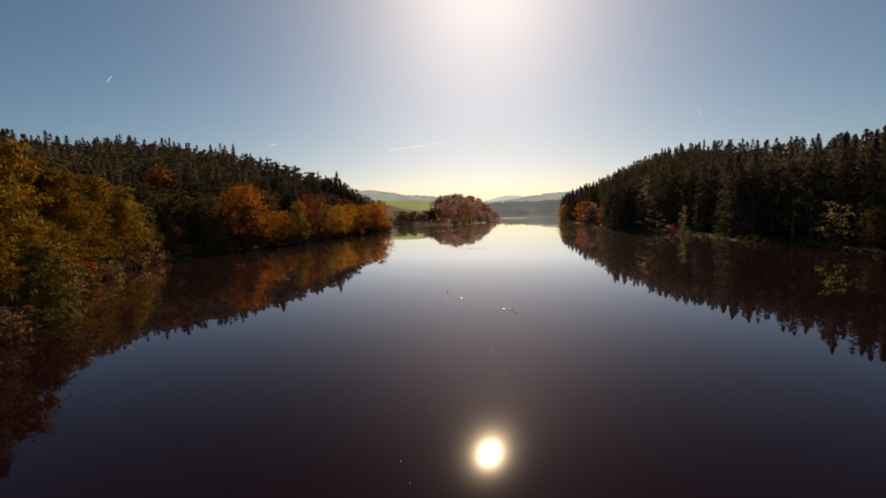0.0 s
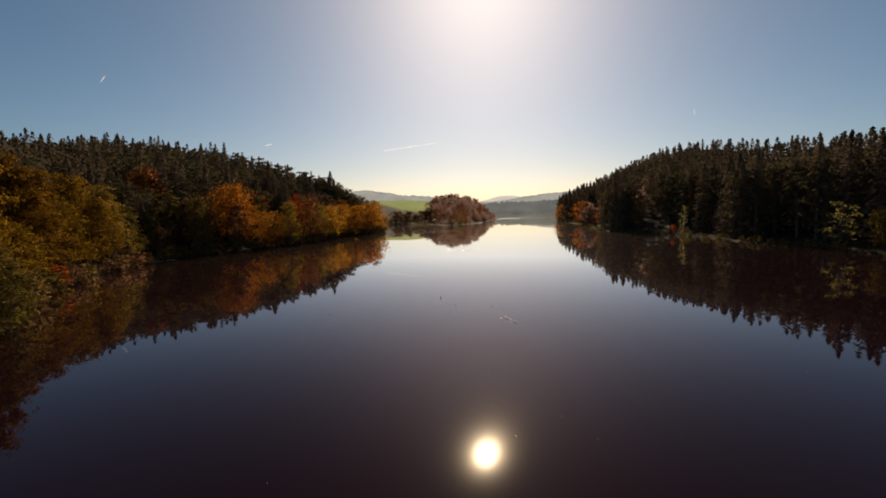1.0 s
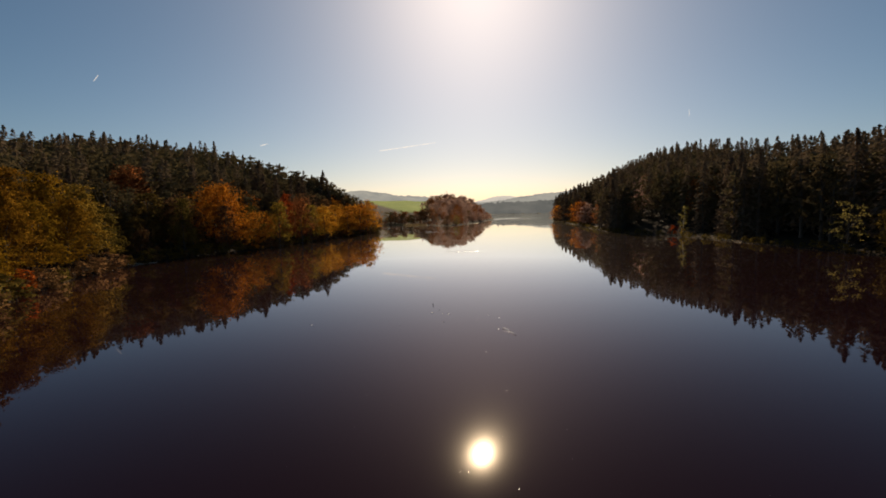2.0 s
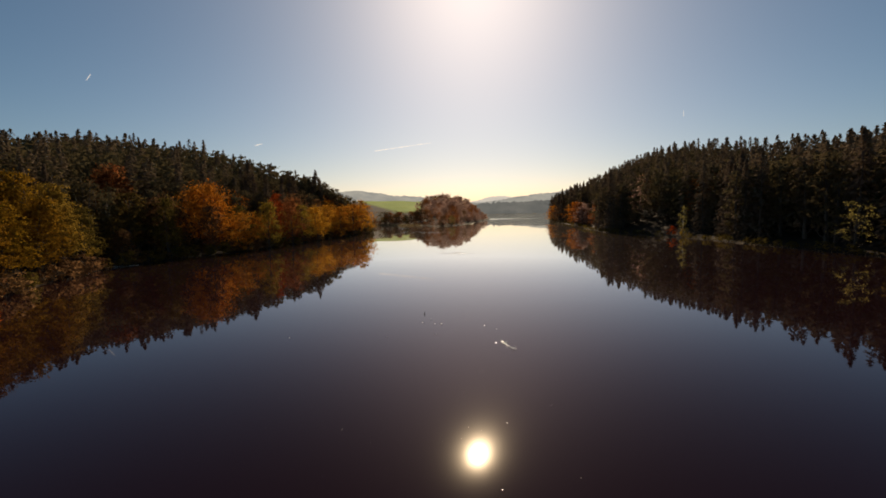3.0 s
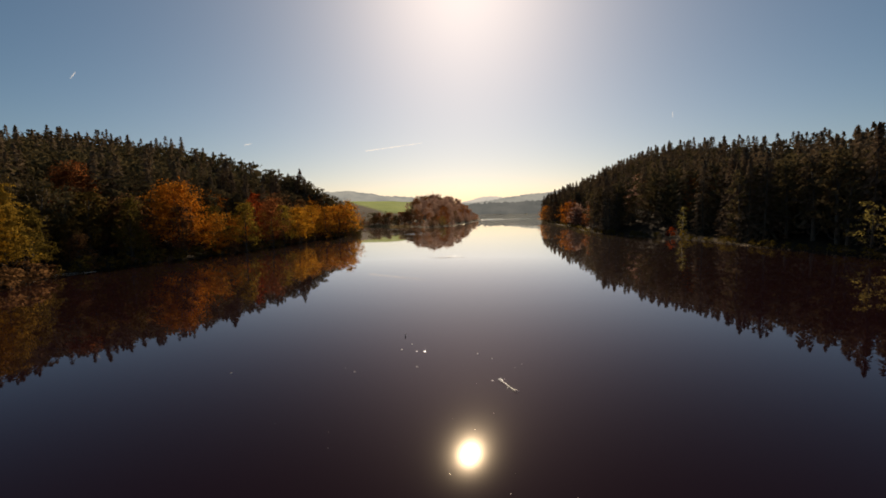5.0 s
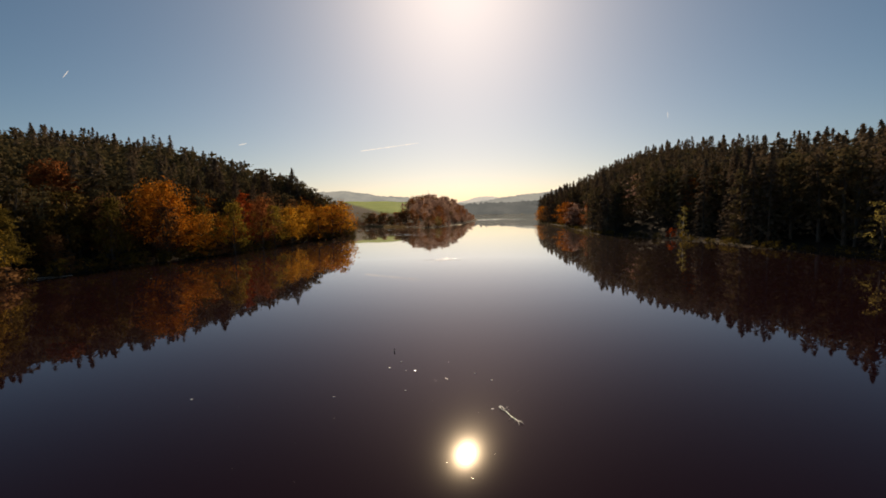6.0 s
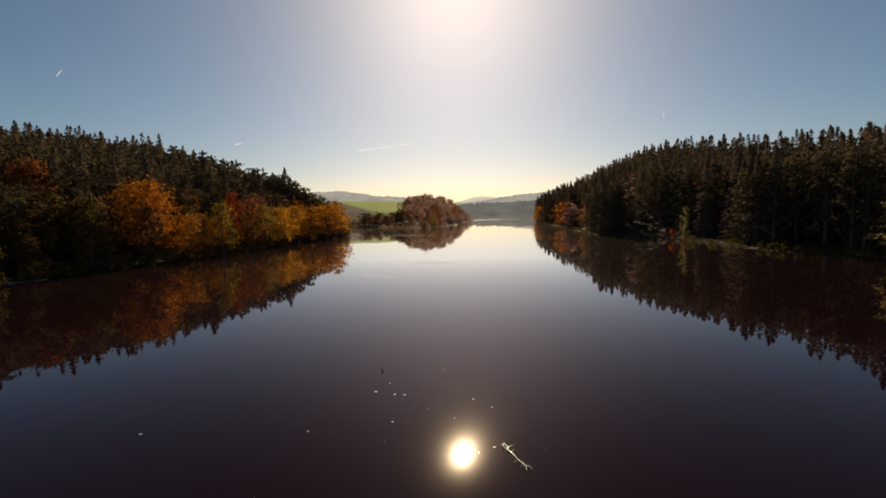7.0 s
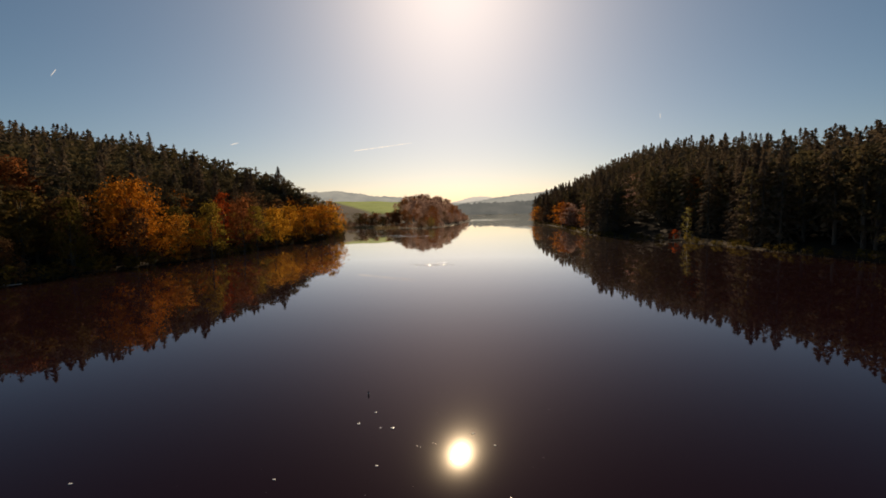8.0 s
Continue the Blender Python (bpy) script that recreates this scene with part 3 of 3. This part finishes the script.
# broadleaved fringe
PALETTE_WEST = ["golden", "orange", "orange", "rust", "olive", "olive", "yellow_green", "brown"]
PALETTE_SPIT = ["mauve_brown", "mauve_brown", "rust", "mauve_brown", "mauve_brown", "brown", "rust"]
counts = {"spruce": 0, "pine": 0, "tree": 0}
for x, y, k, c, s, wide in PLACED:
    mid_tree(k, c, y).plant(x, y, s, wide, x * 1.7)
for x, y, k, c, s in shrub_spots:
    shrub(k, c).plant(x, y, s, 1.1, x)
placed_x, placed_y = np.array([p[0] for p in PLACED] + [-55, -79]), np.array([p[1] for p in PLACED] + [124.8, 125])
X, Y = scatter(-175, -22, 70, 262, 6.2, 31)
D = shore_distance(X, Y)
for x, y, d in zip(X, Y, D):
    if d < 1.2 or not in_view_wedge(x, y) or (y < 100 and d < 16):
        continue
    if np.hypot(placed_x - x, placed_y - y).min() < 4.6:
        continue
    chance = 1.0 if d < 9 else (0.55 if d < 20 else 0.24 if d < 45 else 0.08 if d < 75 else 0)
    if y > 190:
        chance = max(chance, 0.75 if d < 24 else 0.3)
    if rng.random() < chance:
        c = PALETTE_WEST[rng.integers(len(PALETTE_WEST))]
        if y > 165 and d < 14:
            c = ("golden", "orange", "golden", "orange", "olive", "brown", "rust")[rng.integers(7)]
        if 96 < y < 126 and d < 24:
            c = ("olive", "brown", "willow")[rng.integers(3)]
        if d > 24:
            c = ("rust", "brown", "olive")[rng.integers(3)]
        mid_tree(int(rng.integers(5)), c, y).plant(x, y, rng.uniform(0.45, 1.15) * (0.85 if d < 6 else 1.05), rng.uniform(0.8, 1.1), rng.uniform(0, 6.28))
        counts["tree"] += 1
# the peninsula
spit_wood = {}
X, Y = scatter(-8, 66, 284, 452, 7.2, 33)
D = shore_distance(X, Y)
for x, y, d in zip(X, Y, D):
    if d > 1.5:
        c = PALETTE_SPIT[rng.integers(len(PALETTE_SPIT))]
        dome = 1 - ((x / y - 0.052) / 0.088) ** 2
        s = rng.uniform(0.58, 1.14) * (23.0 * max(0.36, dome) * (0.42 + 0.58 * float(ease(y, 300, 425))) - 2.5) / 14
        if d < 12:
            mid_tree(int(rng.integers(5)), c, y).plant(x, y, s, rng.uniform(0.85, 1.1), rng.uniform(0, 6.28))
        else:
            spit_wood.setdefault(c, []).append((x, y, s, rng.uniform(0, 6.28)))
for c, places in spit_wood.items():
    woods("autumn_wood", places, FAR_SHAPES, LEAVES[c], f"{WORDS[c]} broadleaved wood on the peninsula")
mid_tree(2, "pale_green", 291).plant(14.6, 291, 0.5, 0.95, 0.7)
# hedge below the meadow
for i in range(30):
    x = -66 + i * 2.2 + rng.uniform(-1.5, 1.5)
    y = 325 + rng.uniform(0, 4)
    if x > -34:
        mid_tree(int(rng.integers(5)), ("brown", "olive", "rust")[rng.integers(3)], y).plant(x, y, rng.uniform(0.48, 0.74), 1.5, rng.uniform(0, 6.28))
    else:
        shrub(int(rng.integers(3)), ("brown", "rust", "olive")[rng.integers(3)]).plant(x, y, rng.uniform(0.5, 0.9), 1.3, rng.uniform(0, 6.28))

for i in range(46):
    x, y = rng.uniform(-95, -8), rng.uniform(327, 376)
    shrub(int(rng.integers(3)), ("brown", "rust", "brown", "olive")[rng.integers(4)]).plant(x, y, rng.uniform(0.25, 0.6), 1.5, rng.uniform(0, 6.28))
east_x, east_y = [], []
# the eastern shore: a few bright trees before the spruces
open_tree = Stock("autumn_tree", *broadleaf(271, 10.5, 6.8, 1000, 0.21, 15, 0.12, 0.5, 0, 1.7), BARK, LEAVES["pale_green"], "airy broadleaved tree with pale yellow-green layered boughs before dark spruces", "tree", "autumn trees on the shore")
open_tree.plant(82.4, 93.5, 1.0, 1.0, 0.4)
mid_tree(1, "olive").plant(86, 84, 0.6, 0.9, 1.0)
slender_tree = Stock("autumn_tree", *broadleaf(274, 10.4, 4.0, 750, 0.19, 17, 0.03, 0.3, 0), PALE_BARK, LEAVES["pale_green"], "slender yellow-green tree rising from the bank before dark spruces", "tree", "autumn trees on the shore")
slender_tree.plant(80.2, 147.8, 1.0, 0.72, 1.0)
shrub(0, "yellow_green").plant(79.4, 146.2, 0.6, 0.8, 0.3)
shrub(1, "red").plant(78.4, 150.6, 0.8, 0.95, 0.3)
for x, y, k, c, s in ((80.5, 244, 0, "rust", 0.95), (83.5, 250, 1, "mauve_brown", 0.95), (82.5, 257, 2, "orange", 1.0), (79.5, 238, 3, "mauve_brown", 0.8), (88, 262, 3, "rust", 0.8), (92, 335, 4, "orange", 0.9), (96, 350, 1, "rust", 0.9), (90, 318, 2, "brown", 0.8)):
    mid_tree(k, c, y).plant(x, y, s, 1.25, x)

for x, y, k, c, s, wide in ((95, 153, 1, "brown", 1.4, 0.6), (91, 160, 3, "rust", 1.25, 0.55), (99, 166, 0, "brown", 1.4, 0.6), (82.6, 127.5, 2, "willow", 0.74, 0.4), (84, 86, 1, "olive", 0.62, 0.9)):
    mid_tree(k, c).plant(x, y, s, wide, x)

# brownish trees on the far slope; their pale crowns stand in for haze
X, Y = scatter(78, 116, 200, 345, 9.5, 47)
for x, y, d in zip(X, Y, shore_distance(X, Y)):
    if 3 < d < 30 and rng.random() < 0.6:
        mid_tree(int(rng.integers(5)), ("mauve_brown", "rust", "mauve_brown", "brown")[rng.integers(4)], y).plant(x, y, rng.uniform(0.8, 1.25), rng.uniform(0.7, 0.95), x)
        east_x.append(x)
        east_y.append(y)

# conifers: those along the shore one by one, the deep woods as one mass
FAR_SPRUCE = [spruce(600 + i, 20.5, 7.4, 260, 17, 0.5, 0.06) for i in range(5)]
FAR_PINE = [broadleaf(640 + i, 19.2, 6.2, 270, 0.5, 16, 0.06, 0.45, 8) for i in range(4)]


# openings through which the sun reaches the bright trees on the eastern shore
clear_x = np.array([-79, -78, -76, -73, -86, -56, 80.5, 79, 82.5, 83, 85, 84, 86, 78, 78, 78.5, 79, 79.5, 83, 83.5, 85, 86, 86.5, 80, 79, 82, 77.5, 76, 83.5, 82, 82.5, 83, 81, 82, 80.5] + east_x)
clear_y = np.array([125, 118, 112, 121, 119, 126, 148, 149.5, 93, 99, 86, 247, 254, 153, 159, 165, 171, 177, 105, 110, 265, 272, 280, 240, 234, 244, 229, 224, 115, 160, 168, 176, 153, 142, 138] + east_y)


def conifers(x0, x1, y0, y1, gap, seed, pines, deep, first):
    X, Y = scatter(x0, x1, y0, y1, gap, seed)
    D = shore_distance(X, Y)
    far_s, far_p = [], []
    for x, y, d in zip(X, Y, D):
        if d < first or d > (105 if x < 0 else 64 if y > 150 else 85) or np.hypot(clear_x - x, clear_y - y).min() < (3.4 if x > 0 and y > 262 else 5.5 if x > 0 else 4.5) or not in_view_wedge(x, y):
            continue
        s, a = rng.uniform(0.88, 1.03), rng.uniform(0, 6.28)
        s *= (0.90 if x > 0 else 0.80) + (0.10 if x > 0 else 0.20) * float(ease(d, first, first + 12))
        s *= 1.08 if x > 0 else 1.03 + 0.09 * float(ease(y, 120, 175))
        if x > 0:
            s *= 1.0 + 0.06 * (1 - float(ease(y, 130, 190)))
        is_pine = rng.random() < pines
        if x < 0 and not is_pine:
            s *= 0.97
        if d < deep and counts["pine" if is_pine else "spruce"] < (290 if not is_pine else 220):
            counts["pine" if is_pine else "spruce"] += 1
            stock = pine_stock if is_pine else spruce_stock
            stock[int(rng.integers(len(stock)))].plant(x, y, s, rng.uniform(0.85, 1.15), a)
        else:
            (far_p if is_pine else far_s).append((x, y, s, a))
    return far_s, far_p


e_s, e_p = conifers(70, 215, 50, 400, 3.9, 41, 0.5, 11, 2.5)
w_s, w_p = conifers(-230, -30, 40, 262, 4.0, 43, 0.74, 24, 12)
for x, y, s in ((-56.5, 54, 1.02), (-58.5, 58.5, 1.0), (-52.5, 48.5, 0.95), (-67.5, 68.5, 1.0), (-71, 73.5, 0.98), (-74, 79, 0.96), (-72, 67, 1.05)):
    spruce_stock[counts["spruce"] % 4].plant(x, y, s, 1.35 if y < 60 else 1.1 if y > 150 else 0.95, x)
    counts["spruce"] += 1
for i, (x, y, s) in enumerate(((-40.5, 210, 1.0), (-43, 213.5, 1.02), (-46, 209, 1.04), (-49, 212, 1.06), (-44.5, 205, 1.06), (-38.5, 213, 0.86), (-41.5, 217, 0.92), (-48.5, 203, 1.1), (-36, 209, 0.78), (-45.5, 217, 0.95), (-52, 207, 1.12), (-36, 222, 0.92), (-33.5, 217, 0.8), (-38.5, 225, 0.98), (-32.5, 222, 0.72), (-42, 226, 1.0))):
    pine_stock[i % 3].plant(x, y, s, 1.05, x)
woods("spruce_forest", e_s, FAR_SPRUCE, NEEDLES, "dense dark spruce forest covering the hillside")
woods("spruce_forest", w_s, FAR_SPRUCE, NEEDLES, "dark spruces standing among pines on the ridge")
woods("pine_forest", w_p + e_p, FAR_PINE, PINE_NEEDLES, "dark pine forest along the ridge")
# coarse trees added mostly out of view, so the woods run on
FRINGE = [spruce(700 + i, 19.0, 8.0, 40, 8, 1.5) for i in range(3)]
fringe = []
for x0, x1, y0, y1, seed in ((-170, -30, -75, 150, 51), (56, 200, -75, 170, 52), (100, 260, 400, 620, 53)):
    X, Y = scatter(x0, x1, y0, y1, 7.5, seed)
    D = shore_distance(X, Y)
    fringe += [(x, y, rng.uniform(0.85, 1.1), rng.uniform(0, 6.28)) for x, y, d in zip(X, Y, D) if 6 < d < 95 and (y > 400 or not in_view_wedge(x, y))]
woods("spruce_forest", fringe, FRINGE, NEEDLES, "dark woods running on along both banks of the lake")

# shrubs along both shores
for i in range(len(SHORE) - 1):
    (ax, ay), (bx, by) = SHORE[i], SHORE[i + 1]
    if ay > 360 or by > 360 or min(ay, by) < -5:
        continue
    length = math.hypot(bx - ax, by - ay)
    nxy = ((by - ay) / length, -(bx - ax) / length)
    gap = (1.8 if ax < 0 else 2.4) if ay < 225 else 3.3
    for k in range(int(length / gap)):
        f = (k + rng.uniform(0, 0.9)) / (length / gap)
        x, y = ax + (bx - ax) * f, ay + (by - ay) * f
        side = 1 if shore_distance(x + nxy[0], y + nxy[1]) > 0 else -1
        off = (rng.uniform(-0.4, 0.9) if ax < 0 and gap < 3 else rng.uniform(0.2, 1.3) if gap < 3 else rng.uniform(0.3, 2.2)) * side
        x, y = x + nxy[0] * off, y + nxy[1] * off
        if ay > 235 and x < -6 and rng.random() < 0.5:
            continue
        if math.hypot(x - 78.5, y - 149) < 5:
            continue
        if ay > 235 and x < 60:
            c, tall = ("mauve_brown", "brown", "rust")[rng.integers(3)], rng.uniform(0.4, 0.9)
        # only the darker leaf colours here: they stand in for shade at the waterline
        elif x < 0:
            c, tall = ("olive", "brown", "olive", "brown", "olive")[rng.integers(5)], rng.uniform(0.35, 0.85)
        else:
            c, tall = "olive", rng.uniform(0.25, 0.5)
        shrub(int(rng.integers(3)), c).plant(x, y, tall, rng.uniform(0.9, 1.4), rng.uniform(0, 6.28))


# ---- things on the water ----
def branch_thing(name, points, thick, twigs, seed, label):
    r = np.random.default_rng(seed)
    points = np.asarray(points, float)
    ob = new(name)
    ob.location = points[0]
    local = points - points[0]
    part("stem", mesh_from("stem", *tube(local, np.linspace(thick, thick * 0.45, len(points)), 8), [DRIFTWOOD], True), ob)
    for _ in range(twigs):
        f = r.uniform(0.15, 0.95) * (len(points) - 1)
        i = int(f)
        p = local[i] + (local[min(i + 1, len(points) - 1)] - local[i]) * (f - i)
        w = np.array([r.normal(), r.normal(), r.uniform(-0.1, 0.45)])
        w *= r.uniform(0.25, 0.6) / np.linalg.norm(w)
        part("twig", mesh_from("twig", *tube([p, p + w * 0.5 + [0, 0, 0.03], p + w], [thick * 0.4, thick * 0.3, thick * 0.12], 5), [DRIFTWOOD], True), ob)
    return tagged(ob, label, "branch")


drift = branch_thing("driftwood_branch", [(6.08, 42.25, 0.015), (6.2, 42.3, 0.05), (6.29, 42.05, 0.03), (6.24, 41.8, 0.055), (6.4, 41.5, 0.02), (6.44, 41.2, 0.05), (6.58, 40.9, 0.02), (6.66, 40.62, 0.045)], 0.021, 7, 12, "bleached twisted branch floating on the lake")
for fork in ([(0.58, -1.63, 0.03), (0.72, -1.72, 0.07), (0.80, -1.92, 0.02)], [(0.5, -1.35, 0.03), (0.62, -1.62, 0.0), (0.58, -1.95, 0.03)], [(0.12, 0.05, 0.03), (0.02, -0.2, 0.07), (0.16, -0.42, 0.02)]):
    part("fork", mesh_from("fork", *tube(fork, [0.022, 0.018, 0.007], 6), [DRIFTWOOD], True), drift)
branch_thing("fallen_log", [(-60.2, 95.0, 0.2), (-59.3, 96.6, 0.12), (-58.2, 98.5, 0.08), (-57.6, 99.2, 0.02), (-57.1, 100.2, 0.03)], 0.06, 8, 9, "pale fallen log lying from the bank into the water")


def floating_leaves():
    """Single leaves and bits of bark over the lake, and pale flecks for the sparkle on ripples."""
    r = np.random.default_rng(77)
    quads_ = []
    for _ in range(85):
        x, y = r.normal(3.0, 5), r.uniform(10, 52)
        quads_.append((x, y, r.uniform(0.01, 0.024)))
    # these pale flecks stand in for sun sparkle on a rippled patch
    for _ in range(180):
        quads_.append((r.normal(7.2, 1.9), r.normal(110, 1.6), r.uniform(0.04, 0.10)))
    c = np.array([(x, y, 0.008) for x, y, s in quads_])
    s = np.array([s for *_, s in quads_])[:, None]
    a = r.uniform(0, 6.28, len(c))
    u, v = np.stack([np.cos(a), np.sin(a), 0 * a], 1), np.stack([-np.sin(a), np.cos(a), 0 * a], 1)
    up = np.array([0, 0, 1.0]) * r.uniform(0.1, 0.6, (len(c), 1)) * s
    V = np.stack([c - u * s, c - v * s * 0.6 + up, c + u * s, c + v * s * 0.6 + up], 1).reshape(-1, 3)
    return tagged(new("floating_leaves", mesh_from("floating_leaves", V, np.arange(len(V)).reshape(-1, 4), [FLOATING])), "small pale fallen leaves, and pale flecks for the sparkle on ripples", "leaves", kind="stuff")


floating_leaves()


def ripples(x, y, wide, deep, count, seed):
    """A patch of calm water that a breath of wind ruffles: many small low wavelets."""
    r = np.random.default_rng(seed)
    c = np.stack([x + r.normal(0, wide * 0.4, count), y + r.normal(0, deep * 0.4, count), np.full(count, 0.004)], 1)
    half, front = r.uniform(0.25, 1.1, (count, 1)) * wide / 6, r.uniform(0.12, 0.3, (count, 1))
    ex, ey, ez = np.eye(3)
    top = front * r.uniform(0.03, 0.10, (count, 1))
    left, right = c - ex * half, c + ex * half
    crest_a, crest_b = c - ex * half * 0.5 + ez * top, c + ex * half * 0.5 + ez * top
    near_a, near_b = c - ex * half * 0.5 - ey * front, c + ex * half * 0.5 - ey * front
    far_a, far_b = c - ex * half * 0.5 + ey * front, c + ex * half * 0.5 + ey * front
    V = np.stack([left, right, crest_a, crest_b, near_a, near_b, far_a, far_b], 1).reshape(-1, 3)
    F = (np.arange(count)[:, None, None] * 8 + np.array([(4, 5, 3, 2), (2, 3, 7, 6), (0, 4, 2, 6), (5, 1, 7, 3)])[None]).reshape(-1, 4)
    return tagged(new("ripples", mesh_from("ripples", V, F, [WATER], True)), "small wind ripples on the calm lake", "water", kind="stuff")


ripples(5.0, 205, 11, 3, 120, 1)
ripples(-2.0, 214, 9, 2, 60, 2)
ripples(-20, 262, 16, 8, 140, 3)
ripples(-8, 276, 22, 5, 120, 4)
ripples(7.0, 110, 5, 2.5, 26, 5)
ripples(52, 470, 60, 40, 200, 6)


def float_bit(x, y, size, seed):
    """A pale curled scrap of bark on the water."""
    r = np.random.default_rng(seed)
    bm = bmesh.new()
    bmesh.ops.create_icosphere(bm, subdivisions=2, radius=1)
    for v in bm.verts:
        k = 1 + 0.35 * math.sin(v.co.x * 4 + seed) * math.cos(v.co.y * 3.3 + seed) + r.normal(0, 0.05)
        v.co = Vector((v.co.x * k * size, v.co.y * k * size * 0.7, v.co.z * size * 0.35 + size * 0.15))
    me = bpy.data.meshes.new("bark_scrap")
    bm.to_mesh(me)
    bm.free()
    me.materials.append(FLOATING)
    ob = new("bark_scrap", me)
    ob.location = (x, y, 0)
    return tagged(ob, "pale scrap of bark floating on the lake", "bark", "scraps on the water")


for i, (x, y, s) in enumerate(((0.3, 48.4, 0.09), (1.0, 49.5, 0.07), (1.9, 47.8, 0.09), (1.35, 47.9, 0.05), (6.3, 45.8, 0.06), (5.5, 46.9, 0.06), (1.4, 44.8, 0.06), (-10, 44.8, 0.08), (-2.4, 44.3, 0.05), (5.75, 42.1, 0.07), (-57.6, 87.8, 0.13))):
    float_bit(x, y, s, i)

stick = new("stake")
stick.location = (0.42, 51.7, 0)
part("pole", mesh_from("pole", *tube([(0, 0, -1.2), (0.01, 0, -0.2), (0.015, 0.01, 0.14), (0.02, 0.01, 0.22)], [0.04, 0.038, 0.034, 0.015], 8), [BARK], True), stick)
part("tip", mesh_from("tip", *tube([(0.012, 0.008, 0.09), (0.014, 0.009, 0.11), (0.016, 0.01, 0.14)], [0.045, 0.05, 0.043], 8), [DRIFTWOOD], True), stick, "pale band")
tagged(stick, "short dark wooden stake standing in the water", "stake")


def reeds(name, x0, y0, x1, y1, count, seed, tall=1.3):
    r = np.random.default_rng(seed)
    f = r.random(count)
    x, y = x0 + (x1 - x0) * f + r.normal(0, 0.8, count), y0 + (y1 - y0) * f + r.normal(0, 0.8, count)
    z = np.maximum(ground_height(x, y), -0.3)
    h, a = tall * r.uniform(0.5, 1.2, count), r.uniform(0, 6.28, count)
    w = np.stack([np.cos(a), np.sin(a), 0 * a], 1) * 0.05
    p = np.stack([x, y, z], 1)
    tip = p + np.stack([r.normal(0, 0.25, count), r.normal(0, 0.25, count), h], 1)
    V = np.stack([p - w, p + w, tip + w * 0.3, tip - w * 0.3], 1).reshape(-1, 3)
    return tagged(new(name, mesh_from(name, V, np.arange(len(V)).reshape(-1, 4), [DRY_REED])), "dry straw-coloured reeds along the bank", "reeds", kind="stuff")


reeds("reeds", -64, 322, -26, 321.5, 2600, 3)
reeds("reeds", -26, 321, -6, 298.5, 1200, 4)
reeds("reeds", 88, 302, 96, 356, 1200, 6)
reeds("reeds", 68.4, 184, 77, 147, 110, 7, 0.35)
reeds("reeds", 78, 140, 80, 82, 220, 8, 0.3)


# ---- vapour trails ----
def vapour_trail(a, b, wide, label):
    a, b = Vector(a), Vector(b)
    side = (b - a).cross(Vector((0, 1, 0))).normalized()
    n = 24
    V = []
    for i in range(n + 1):
        f = i / n
        w = wide * (0.35 + 0.65 * math.sin(math.pi * min(1, 0.1 + f * 0.85)))
        p = a.lerp(b, f)
        V += [p - side * w, p + side * w]
    F = [(2 * i, 2 * i + 1, 2 * i + 3, 2 * i + 2) for i in range(n)]
    return tagged(new("vapour_trail", mesh_from("vapour_trail", V, F, [VAPOUR])), label, "cloud", "trails in the sky", "structure")


vapour_trail((-470, 3938, 536), (22, 3956, 602), 4.5, "thin white vapour trail in the hazy sky")
vapour_trail((-2292, 3145, 925), (-2262, 3156, 972), 3.5, "short white vapour trail high in the sky")
vapour_trail((1952, 3424, 692), (1946, 3419, 735), 3.0, "short white vapour trail high in the sky")
vapour_trail((-1408, 3706, 562), (-1352, 3725, 580), 3.0, "faint wisp of vapour in the sky")
